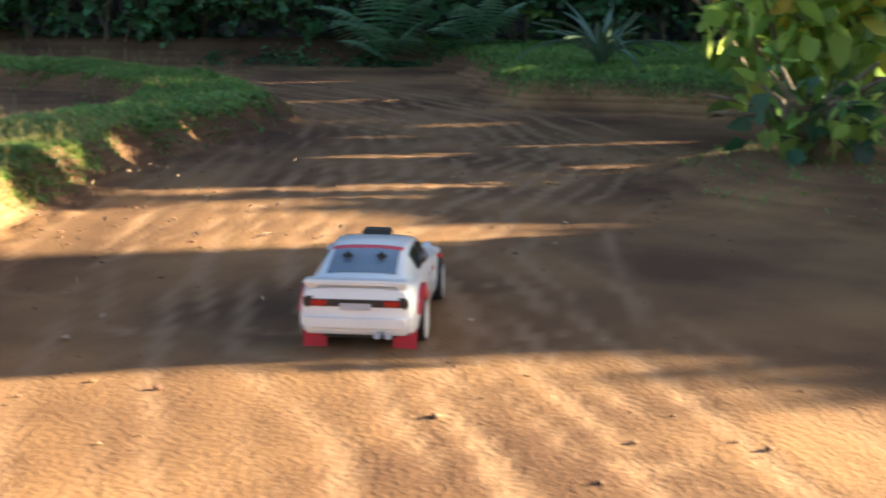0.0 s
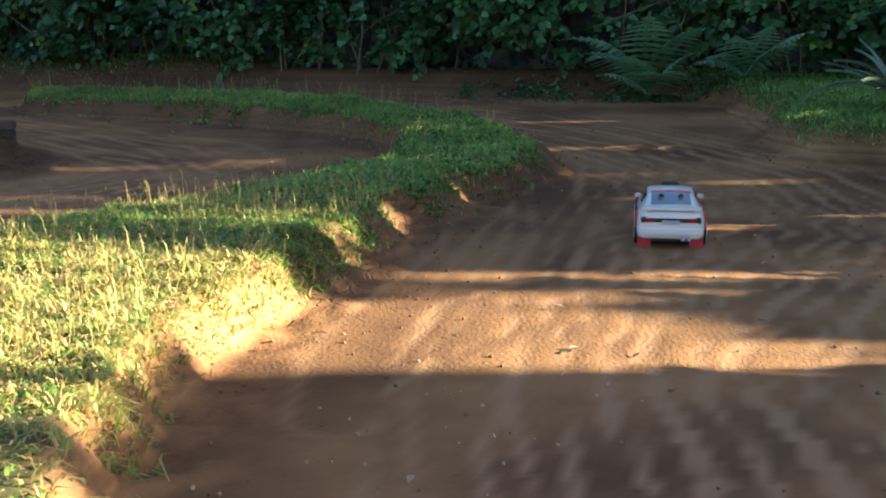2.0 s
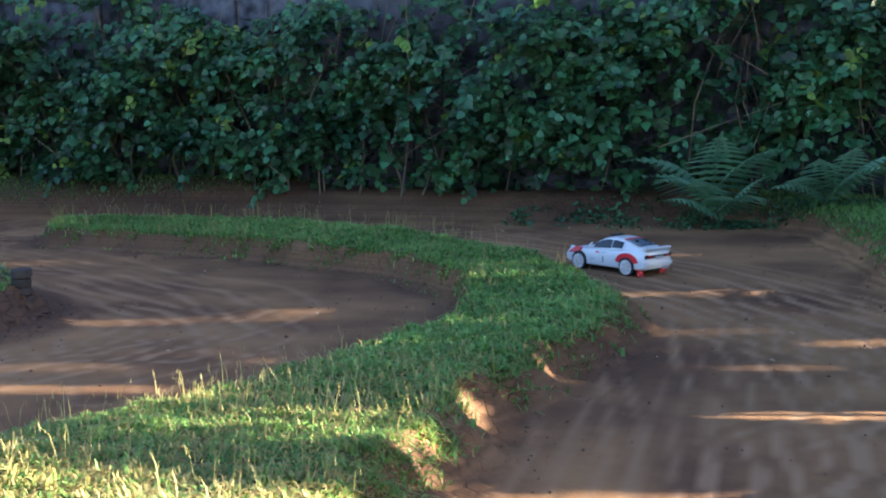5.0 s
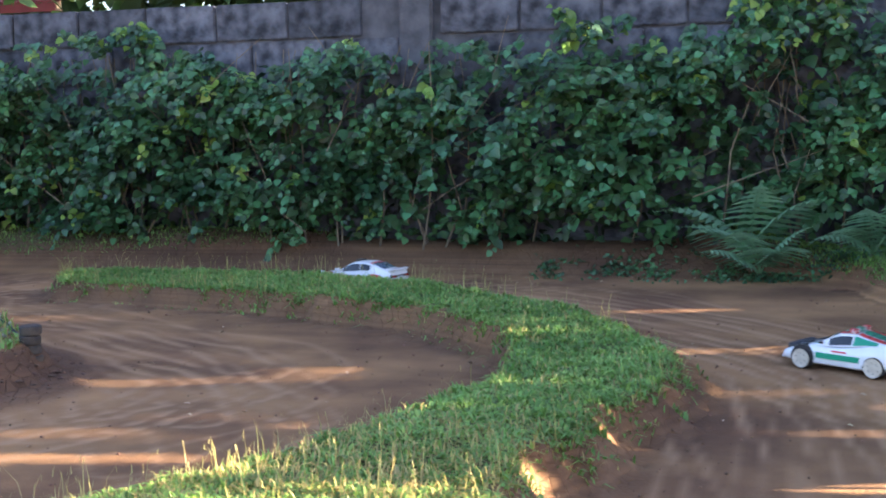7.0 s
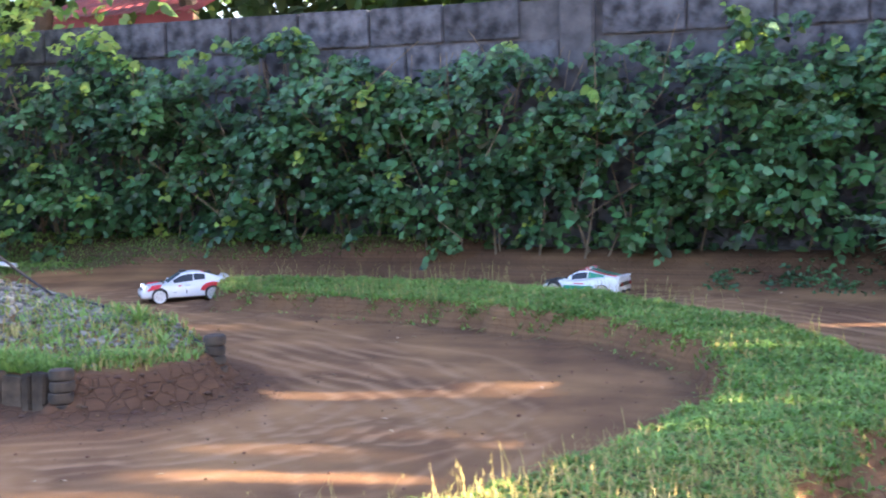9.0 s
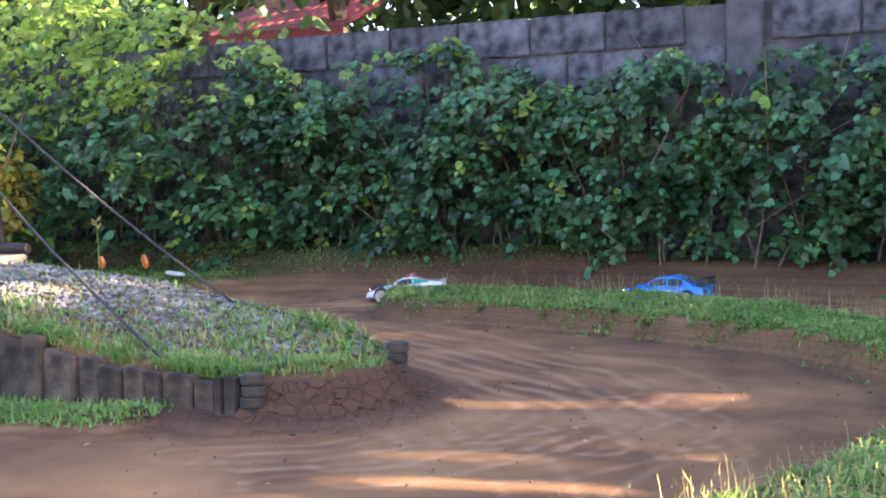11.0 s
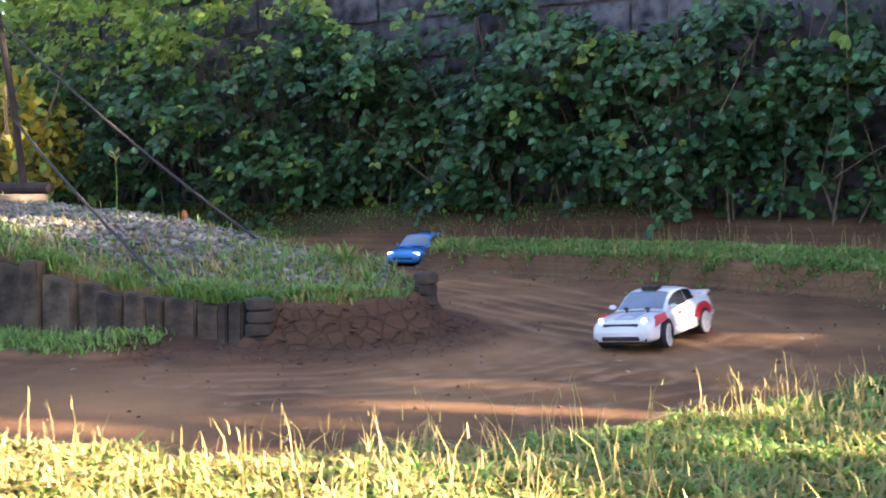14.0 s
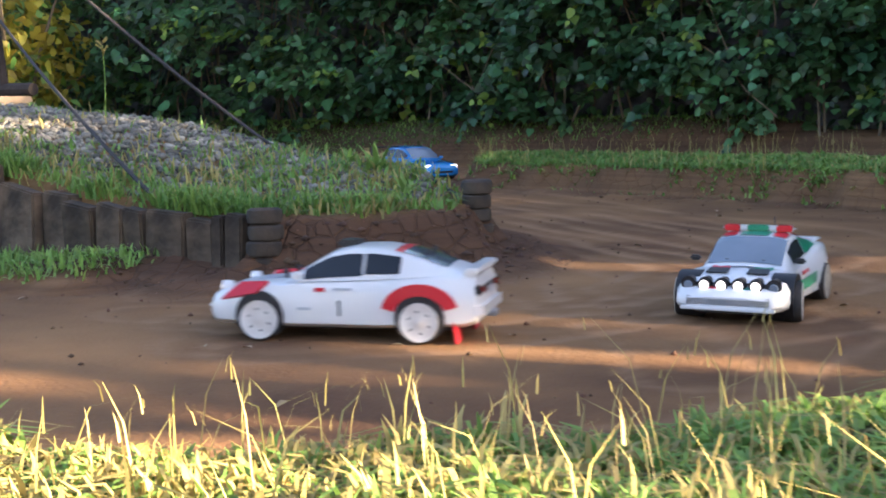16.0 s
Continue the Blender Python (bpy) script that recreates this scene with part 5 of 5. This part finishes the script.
def build_white_coupe():
    car = thing("model_car", "white and red model rally coupe with red mudflaps and white wheels", "model car", group="model rally cars")
    bm = bmesh.new()
    loft(bm, [(-0.212, 0.070, 0.042, 0.066, 0.088, 0.80), (-0.206, 0.082, 0.030, 0.072, 0.098, 0.82), (-0.19, 0.0868, 0.025, 0.074, 0.1015, 0.84), (-0.155, 0.090, 0.025, 0.076, 0.102, 0.84),
              (-0.12, 0.090, 0.023, 0.076, 0.100, 0.86), (-0.06, 0.0875, 0.021, 0.074, 0.095, 0.90), (0.02, 0.087, 0.021, 0.072, 0.091, 0.90), (0.08, 0.088, 0.021, 0.072, 0.0885, 0.86),
              (0.125, 0.090, 0.023, 0.072, 0.0865, 0.83), (0.165, 0.088, 0.025, 0.068, 0.0825, 0.82), (0.192, 0.085, 0.025, 0.062, 0.0765, 0.80), (0.205, 0.079, 0.027, 0.057, 0.070, 0.78), (0.212, 0.068, 0.031, 0.052, 0.061, 0.76)])
    part("body", bm, WHITE, car)
    sh = Shell(car, [(0.090, 0.074, 0.088, 0.070, 0.089), (0.068, 0.077, 0.089, 0.066, 0.102), (0.042, 0.079, 0.090, 0.062, 0.119), (0.018, 0.080, 0.091, 0.060, 0.1315), (-0.010, 0.081, 0.092, 0.059, 0.1370),
                     (-0.050, 0.081, 0.094, 0.058, 0.1375), (-0.085, 0.081, 0.096, 0.058, 0.1325), (-0.115, 0.080, 0.098, 0.059, 0.1240), (-0.145, 0.077, 0.100, 0.060, 0.1135), (-0.172, 0.072, 0.101, 0.060, 0.1050), (-0.186, 0.068, 0.101, 0.058, 0.1020)], WHITE)
    sh.panel("windscreen", 0.020, 0.084, -0.56, 0.56, PALE_WINDOW)
    sh.panel("rear_window", -0.160, -0.092, -0.52, 0.52, PALE_WINDOW)
    sh.panel("sun_strip", -0.092, -0.080, -0.56, 0.56, RED, 0.0016, "red strip over the rear window")
    for s in (-1, 1):
        sh.panel("side_window", -0.034, 0.058, s * 0.66, s * 0.95, WINDOW)
        sh.panel("side_window", -0.092, -0.038, s * 0.66, s * 0.93, WINDOW)
    bm = bmesh.new()
    box(bm, 0.004, 0, 0.1420, 0.034, 0.046, 0.011, 0.003)
    part("roof_vent", bm, BLACK, car, "black roof air vent")
    bm = bmesh.new()
    box(bm, -0.201, 0, 0.1085, 0.024, 0.156, 0.0075, 0.0030)
    for s in (-1, 1):
        box(bm, -0.196, s * 0.066, 0.103, 0.020, 0.016, 0.012, 0.003)
    part("spoiler", bm, WHITE, car)
    bm = bmesh.new()
    box(bm, -0.2075, 0, 0.079, 0.012, 0.156, 0.017, 0.003)
    tail = part("tail_panel", bm, BLACK, car, "black tail lamp panel")
    for s in (-1, 1):
        bm = bmesh.new()
        box(bm, -0.2138, s * 0.054, 0.079, 0.003, 0.022, 0.009, 0.001)
        part("tail_light", bm, LAMP_RED, tail)
    bars(car, -0.2146, 0, 0.074, 0.046, 0.010, "end", GREY_BAR, "number_plate")
    bm = bmesh.new()
    box(bm, -0.207, 0, 0.050, 0.022, 0.166, 0.030, 0.008)
    part("rear_bumper", bm, WHITE, car)
    for s in (-1, 1):
        bm = bmesh.new()
        box(bm, -0.176, s * 0.068, 0.018, 0.003, 0.036, 0.036, 0.001, Matrix.Rotation(radians(8), 4, "Y"))
        part("mudflap", bm, RED_FLAP, car, "red mudflap")
        bm = bmesh.new()
        ring = []
        for k in range(15):
            a = radians(18 + 140 * k / 14)
            ring.append([bm.verts.new((-0.124 + (q + (0.010 * math.sin(a) if q > 0.05 else 0)) * math.cos(a) * 1.10, s * (0.0925 if q < 0.05 else 0.0915), 0.038 + (q + (0.004 * math.sin(a) if q > 0.05 else 0)) * math.sin(a) * 0.92)) for q in (0.037, 0.052)])
        for p, q in zip(ring, ring[1:]):
            bm.faces.new((p[0], p[1], q[1], q[0]))
        r = bmesh.ops.extrude_face_region(bm, geom=list(bm.faces))
        bmesh.ops.translate(bm, vec=(0, -s * 0.006, 0), verts=[g for g in r["geom"] if isinstance(g, bmesh.types.BMVert)])
        part("rear_red_flash", bm, RED, car, "red flash over the rear wheel")
        part("front_red_flash", patch([(0.186, s * 0.0835, 0.060), (0.128, s * 0.0895, 0.070), (0.112, s * 0.0800, 0.0875), (0.158, s * 0.0715, 0.0845)][::s], (0, 1, 0, 1), 0.0065, 0.006), RED, car, "red flash on the front wing")
        h = lamp_disc(car, 0.192, s * 0.060, 0.0785, 0.0082, HEADLIGHT, ring=WHITE)
        bm = bmesh.new()
        box(bm, 0.066, s * 0.0865, 0.100, 0.012, 0.018, 0.012, 0.003)
        part("wing_mirror", bm, WHITE, car)
        number_mark(car, 0.0, s * 0.0892, 0.040, s, 0 if s < 0 else 180, 0.034, BLACK)
        bars(car, 0.030, s * 0.0885, 0.079, 0.016, 0.006, "side", RED)
        bars(car, -0.006, s * 0.0886, 0.080, 0.028, 0.004, "side", GREY_BAR)
        bars(car, 0.055, s * 0.0890, 0.050, 0.020, 0.004, "side", GREY_BAR)
        bm = bmesh.new()
        rod(bm, [(0.100, s * 0.03, 0.084), (0.104, s * 0.03, 0.104)], 0.003, 0.003, 8)
        box(bm, 0.103, s * 0.03, 0.099, 0.006, 0.014, 0.005)
        part("body_clip", bm, BLACK, car)
        bm = bmesh.new()
        rod(bm, [(-0.118, s * 0.026, 0.118), (-0.124, s * 0.026, 0.136)], 0.0028, 0.0028, 8)
        box(bm, -0.124, s * 0.026, 0.131, 0.006, 0.014, 0.005)
        part("body_clip", bm, BLACK, car)
        bm = bmesh.new()
        rod(bm, [(-0.19, -0.040 - 0.008 * s, 0.031), (-0.216, -0.040 - 0.008 * s, 0.031)], 0.0055, 0.0055, 10)
        part("exhaust", bm, GREY_BAR, car, "chrome exhaust tip")
    bm = bmesh.new()
    box(bm, 0.2025, 0, 0.0665, 0.012, 0.098, 0.012, 0.002)
    part("grille", bm, BLACK, car)
    bm = bmesh.new()
    box(bm, 0.2085, 0, 0.036, 0.012, 0.104, 0.011, 0.002)
    part("air_intake", bm, BLACK, car)
    bm = bmesh.new()
    box(bm, 0.207, 0, 0.0505, 0.014, 0.152, 0.010, 0.004)
    part("front_bumper", bm, WHITE, car)
    bm = bmesh.new()
    box(bm, 0.0, 0, 0.022, 0.36, 0.12, 0.012, 0.003)
    part("chassis", bm, BLACK, car)
    for s in (-1, 1):
        bars(car, 0.2085, s * 0.06, 0.033, 0.022, 0.008, "end", BLACK, "fog_lamp_recess")
    part("bonnet_decal", patch([(0.18, -0.03, 0.0815), (0.18, 0.03, 0.0815), (0.11, 0.03, 0.0895), (0.11, -0.03, 0.0895)], (0, 1, 0, 1), 0.001), GREY_BAR, car)
    w = add_wheels(car, 0.126, -0.124, 0.0815, 0.0330, RIM)
    return car, w


def build_striped_wedge():
    car = thing("model_car", "white, green and red striped wedge-shaped model rally car with six spotlights", "model car", group="model rally cars")
    bm = bmesh.new()
    loft(bm, [(-0.195, 0.074, 0.045, 0.070, 0.090, 0.86), (-0.188, 0.088, 0.030, 0.072, 0.096, 0.88), (-0.15, 0.096, 0.022, 0.072, 0.098, 0.88), (-0.10, 0.098, 0.020, 0.070, 0.098, 0.84),
              (-0.06, 0.090, 0.016, 0.064, 0.088, 0.86), (0.0, 0.083, 0.016, 0.060, 0.078, 0.88), (0.05, 0.084, 0.016, 0.060, 0.076, 0.86), (0.09, 0.092, 0.018, 0.062, 0.078, 0.80),
              (0.125, 0.093, 0.020, 0.060, 0.074, 0.78), (0.16, 0.090, 0.022, 0.052, 0.064, 0.80), (0.185, 0.084, 0.024, 0.044, 0.053, 0.82), (0.196, 0.070, 0.028, 0.038, 0.044, 0.82)])
    part("body", bm, WHITE, car)
    sh = Shell(car, [(0.088, 0.068, 0.077, 0.060, 0.078), (0.060, 0.072, 0.077, 0.058, 0.094), (0.030, 0.074, 0.078, 0.056, 0.112), (0.010, 0.075, 0.080, 0.055, 0.1205), (-0.020, 0.076, 0.084, 0.055, 0.1235),
                     (-0.050, 0.077, 0.088, 0.056, 0.1220), (-0.085, 0.078, 0.094, 0.058, 0.1130), (-0.130, 0.078, 0.097, 0.060, 0.1040), (-0.180, 0.074, 0.096, 0.060, 0.0985)], WHITE)
    sh.panel("windscreen", 0.014, 0.080, -0.62, 0.62, PALE_WINDOW)
    for s in (-1, 1):
        sh.panel("side_window", -0.036, 0.040, s * 0.68, s * 0.95, WINDOW)
        sh.panel("side_flash", -0.120, -0.042, s * 0.66, s * 0.97, GREEN)
        sh.panel("engine_cover_stripe", -0.172, -0.050, s * 0.34, s * 0.58, RED)
        sh.panel("roof_stripe", -0.044, 0.010, s * 0.34, s * 0.58, RED)
    sh.panel("engine_cover_stripe", -0.172, -0.050, -0.26, 0.26, GREEN)
    sh.panel("roof_stripe", -0.044, 0.010, -0.26, 0.26, GREEN)
    for x in (-0.080, -0.105, -0.130):
        sh.panel("louvre", x - 0.003, x, -0.56, 0.56, BLACK, 0.004)
    sp = None
    for y, w, m in ((-0.044, 0.026, RED), (0.0, 0.036, GREEN), (0.044, 0.026, RED)):
        bm = bmesh.new()
        box(bm, -0.030, y, 0.1335, 0.020, w, 0.011, 0.002)
        if sp is None:
            bm2 = bmesh.new()
            box(bm2, -0.032, 0, 0.133, 0.018, 0.122, 0.010, 0.004)
            for s in (-1, 1):
                box(bm2, -0.032, s * 0.05, 0.126, 0.012, 0.006, 0.012, 0.001)
            sp = part("roof_spoiler", bm2, WHITE, car, "white roof spoiler with red and green bands")
        part("band", bm, m, sp)
    bm = bmesh.new()
    box(bm, -0.186, 0, 0.1015, 0.026, 0.150, 0.004, 0.0018)
    for s in (-1, 1):
        box(bm, -0.184, s * 0.066, 0.098, 0.022, 0.006, 0.009, 0.002)
    part("tail_spoiler", bm, WHITE, car)
    bm = bmesh.new()
    box(bm, 0.164, 0, 0.056, 0.018, 0.122, 0.018, 0.004)
    pod = part("light_pod", bm, BLACK, car, "black pod of spotlights across the nose")
    for i in range(6):
        y = -0.0675 + 0.027 * i
        lamp_disc(pod, 0.178 - 0.006 * (abs(i - 2.5) > 2), y, 0.062 - 0.002 * (abs(i - 2.5) > 2), 0.0086, HEADLIGHT if 0 < i < 5 else PALE_WINDOW, "spotlight")
        bm = bmesh.new()
        rod(bm, [(0.172, y, 0.062), (0.160, y, 0.064), (0.150, y, 0.066)], 0.0122, 0.0075, 14)
        part("lamp_back", bm, BLACK, pod)
    for s in (-1, 1):
        part("bonnet_vent", patch([(0.132, s * 0.016, 0.0735), (0.132, s * 0.050, 0.0735), (0.106, s * 0.048, 0.0780), (0.106, s * 0.016, 0.0780)][::s], (0, 1, 0, 1), 0.0035), BLACK, car, "black bonnet vent")
    bm = bmesh.new()
    box(bm, 0.190, 0, 0.038, 0.012, 0.136, 0.016, 0.003)
    part("grille", bm, BLACK, car)
    bm = bmesh.new()
    box(bm, 0.194, 0, 0.0275, 0.012, 0.150, 0.005, 0.002)
    part("front_lip", bm, WHITE, car)
    bm = bmesh.new()
    box(bm, -0.193, 0, 0.066, 0.010, 0.150, 0.018, 0.002)
    tail = part("tail_panel", bm, BLACK, car)
    for s in (-1, 1):
        bm = bmesh.new()
        rod(bm, [(-0.196, s * 0.055, 0.066), (-0.200, s * 0.055, 0.066)], 0.009, 0.008, 16)
        part("tail_light", bm, LAMP_RED, tail)
        bm = bmesh.new()
        rod(bm, [(0.07, s * 0.03, 0.078), (0.072, s * 0.03, 0.092)], 0.003, 0.003, 8)
        part("body_clip", bm, BLACK, car)
        bm = bmesh.new()
        box(bm, 0.058, s * 0.086, 0.090, 0.012, 0.018, 0.009, 0.003)
        part("wing_mirror", bm, BLACK, car)
        part("door_stripe", patch([(0.075, s * 0.0885, 0.040), (-0.075, s * 0.0905, 0.040), (-0.075, s * 0.0905, 0.058), (0.075, s * 0.0885, 0.058)][::s], (0, 1, 0, 1), 0.001), GREEN, car, "green door stripe")
        bars(car, 0.0, s * 0.0850, 0.066, 0.05, 0.005, "side", RED)
        bm = bmesh.new()
        rod(bm, [(-0.19, s * 0.03, 0.034), (-0.205, s * 0.03, 0.034)], 0.006, 0.006, 10)
        part("exhaust", bm, BLACK, car)
        part("bonnet_stripe", patch([(0.18, s * 0.01, 0.0565), (0.18, s * 0.035, 0.0565), (0.085, s * 0.05, 0.0800), (0.085, s * 0.02, 0.0800)][::s], (0, 1, 0, 1), 0.0015), GREEN if s > 0 else RED, car)
    bm = bmesh.new()
    rod(bm, [(-0.06, 0.02, 0.12), (-0.065, 0.02, 0.150)], 0.0012, 0.0012, 5)
    part("aerial", bm, BLACK, car)
    bm = bmesh.new()
    box(bm, 0.0, 0, 0.022, 0.34, 0.12, 0.012, 0.003)
    part("chassis", bm, BLACK, car)
    w = add_wheels(car, 0.118, -0.118, 0.0865, 0.0335, GOLD_RIM, 0.028, 0.0070)
    return car, w


def build_blue_saloon():
    car = thing("model_car", "blue model rally saloon with yellow decals and a tall rear wing", "model car", group="model rally cars")
    bm = bmesh.new()
    loft(bm, [(-0.208, 0.070, 0.034, 0.060, 0.084, 0.84), (-0.20, 0.083, 0.024, 0.062, 0.092, 0.86), (-0.17, 0.089, 0.020, 0.064, 0.094, 0.86), (-0.12, 0.091, 0.018, 0.066, 0.092, 0.86),
              (-0.05, 0.087, 0.016, 0.062, 0.086, 0.90), (0.03, 0.087, 0.016, 0.062, 0.083, 0.90), (0.09, 0.089, 0.016, 0.062, 0.081, 0.86), (0.13, 0.090, 0.018, 0.062, 0.078, 0.84),
              (0.17, 0.087, 0.020, 0.058, 0.073, 0.82), (0.20, 0.079, 0.022, 0.050, 0.064, 0.80), (0.208, 0.066, 0.028, 0.044, 0.054, 0.78)])
    part("body", bm, BLUE, car)
    sh = Shell(car, [(0.098, 0.074, 0.081, 0.070, 0.082), (0.074, 0.077, 0.082, 0.066, 0.097), (0.046, 0.079, 0.083, 0.063, 0.116), (0.022, 0.080, 0.084, 0.061, 0.128), (-0.010, 0.081, 0.085, 0.060, 0.1325),
                     (-0.055, 0.081, 0.087, 0.060, 0.1325), (-0.085, 0.080, 0.089, 0.060, 0.1280), (-0.112, 0.078, 0.091, 0.060, 0.1150), (-0.138, 0.075, 0.092, 0.060, 0.1000), (-0.155, 0.072, 0.092, 0.058, 0.0930)], BLUE)
    sh.panel("windscreen", 0.026, 0.090, -0.56, 0.56, PALE_WINDOW)
    sh.panel("rear_window", -0.138, -0.092, -0.54, 0.54, PALE_WINDOW)
    for s in (-1, 1):
        sh.panel("side_window", -0.024, 0.060, s * 0.67, s * 0.94, WINDOW)
        sh.panel("side_window", -0.100, -0.032, s * 0.67, s * 0.94, WINDOW)
    bm = bmesh.new()
    box(bm, -0.190, 0, 0.128, 0.034, 0.165, 0.005, 0.002)
    for s in (-1, 1):
        box(bm, -0.188, s * 0.080, 0.112, 0.034, 0.005, 0.036, 0.002)
    part("rear_wing", bm, BLACK, car, "tall dark rear wing")
    bm = bmesh.new()
    box(bm, 0.125, 0, 0.083, 0.040, 0.044, 0.010, 0.004)
    part("bonnet_scoop", bm, BLUE, car)
    for s in (-1, 1):
        part("yellow_decal", patch([(0.09, s * 0.0905, 0.030), (-0.06, s * 0.0900, 0.034), (-0.085, s * 0.0905, 0.060), (0.04, s * 0.0885, 0.052)][::s], (0, 1, 0, 1), 0.0015), YELLOW, car, "yellow side decal")
        bars(car, -0.03, s * 0.0888, 0.070, 0.04, 0.006, "side", WHITE)
        bm = bmesh.new()
        box(bm, 0.192, s * 0.060, 0.060, 0.016, 0.034, 0.014, 0.004)
        part("headlight", bm, HEADLIGHT, car)
        bm = bmesh.new()
        box(bm, -0.206, s * 0.062, 0.072, 0.006, 0.034, 0.014, 0.002)
        part("tail_light", bm, LAMP_RED, car)
        bm = bmesh.new()
        box(bm, 0.070, s * 0.0855, 0.091, 0.012, 0.018, 0.010, 0.003)
        part("wing_mirror", bm, BLUE, car)
        bm = bmesh.new()
        box(bm, -0.176, s * 0.068, 0.020, 0.003, 0.034, 0.030, 0.001)
        part("mudflap", bm, BLACK, car)
    bm = bmesh.new()
    box(bm, 0.203, 0, 0.040, 0.012, 0.100, 0.012, 0.002)
    part("grille", bm, BLACK, car)
    bm = bmesh.new()
    box(bm, 0.0, 0, 0.022, 0.36, 0.12, 0.012, 0.003)
    part("chassis", bm, BLACK, car)
    w = add_wheels(car, 0.127, -0.127, 0.0815, 0.0335, GOLD_RIM)
    return car, w


def build_crumbs():
    """Crumbs of earth thrown up behind the white car at the start."""
    rng = random.Random(19)
    made = []
    for i in range(30):
        bm = bmesh.new()
        bmesh.ops.create_icosphere(bm, subdivisions=1, radius=rng.uniform(0.0018, 0.0038))
        for v in bm.verts:
            v.co *= rng.uniform(0.7, 1.3)
        ob = part("earth_crumb", bm, LITTER)
        tagged(ob, "small crumb of dry earth thrown up by a wheel", "earth crumb", "thrown crumbs of earth")
        x0, y0 = rng.uniform(0.95, 1.5), rng.uniform(-0.75, -0.1)
        made.append((ob, x0, y0, rng.uniform(-0.35, 0.0), rng.uniform(-0.3, 0.2), rng.uniform(0.03, 0.22), rng.uniform(-0.2, 0.9)))
    return made


crumbs = build_crumbs()
white_coupe, white_wheels = build_white_coupe()
striped_wedge, striped_wheels = build_striped_wedge()
blue_saloon, blue_wheels = build_blue_saloon()


def way_at(way, t):
    for a, b in zip(way, way[1:]):
        if t <= b[0]:
            k = (t - a[0]) / (b[0] - a[0])
            return [p + (q - p) * k for p, q in zip(a, b)]
    return list(way[-1])


def drive(car, wheels, way, front_steer):
    rows = []
    for t, x, y, h, roll, pitch in way:
        c, s = math.cos(radians(h)), math.sin(radians(h))
        zs = [float(land(x + 0.13 * f * c, y + 0.13 * f * s)) for f in (1, -1)]
        tilt = math.degrees(math.atan2(zs[1] - zs[0], 0.26)) + pitch
        rows.append((t, pose(x, y, (zs[0] + zs[1]) / 2 - 0.002 + 0.0012 * abs(roll), roll, tilt, h)))
    car.scale = (0.9, 0.9, 0.9)
    walk(car, rows)
    base = [w.matrix_basis.copy() for w in wheels]
    spun, last, turns = 0.0, way_at(way, 0), []
    for i in range(0, 161, 2):
        now = way_at(way, i / 10)
        spun += min(math.hypot(now[1] - last[1], now[2] - last[2]) / 0.0335 * 57.3, 80.0)
        last = now
        ahead, back = way_at(way, min(16, i / 10 + 0.15)), way_at(way, max(0, i / 10 - 0.15))
        go = math.degrees(math.atan2(ahead[2] - back[2], ahead[1] - back[1]))
        slip = (go - now[3] + 180) % 360 - 180
        turns.append((i / 10, spun, max(-28, min(28, slip)) * front_steer))
    for k, w in enumerate(wheels):
        walk(w, [(t, base[k] @ pose(0, 0, 0, 0, 0, st if k < 2 else 0) @ pose(0, 0, 0, 0, a, 0)) for t, a, st in turns])


def throw(ob, x, y, vx, vy, z, vz):
    rows, t = [], 0.0
    rest = None
    while t < 1.2:
        px, py, pz = x + vx * t, y + vy * t, z + vz * t - 4.9 * t * t
        g = float(land(px, py)) + 0.002
        if pz <= g:
            rest = (px, py, g)
            break
        rows.append((t, pose(px, py, pz, 200 * t, 150 * t, 0)))
        t += 0.1
    if rest is None:
        rest = (px, py, g)
    rows.append((max(t, 0.1), pose(*rest)))
    rows.append((16.0, pose(*rest)))
    walk(ob, rows)


def motions():
    for ob, x, y, vx, vy, z, vz in crumbs:
        throw(ob, x, y, vx, vy, z, vz)
    drive(white_coupe, white_wheels, WAY_WHITE, 0.3)
    drive(striped_wedge, striped_wheels, WAY_STRIPED, 0.3)
    drive(blue_saloon, blue_wheels, WAY_BLUE, 0.3)


motions()
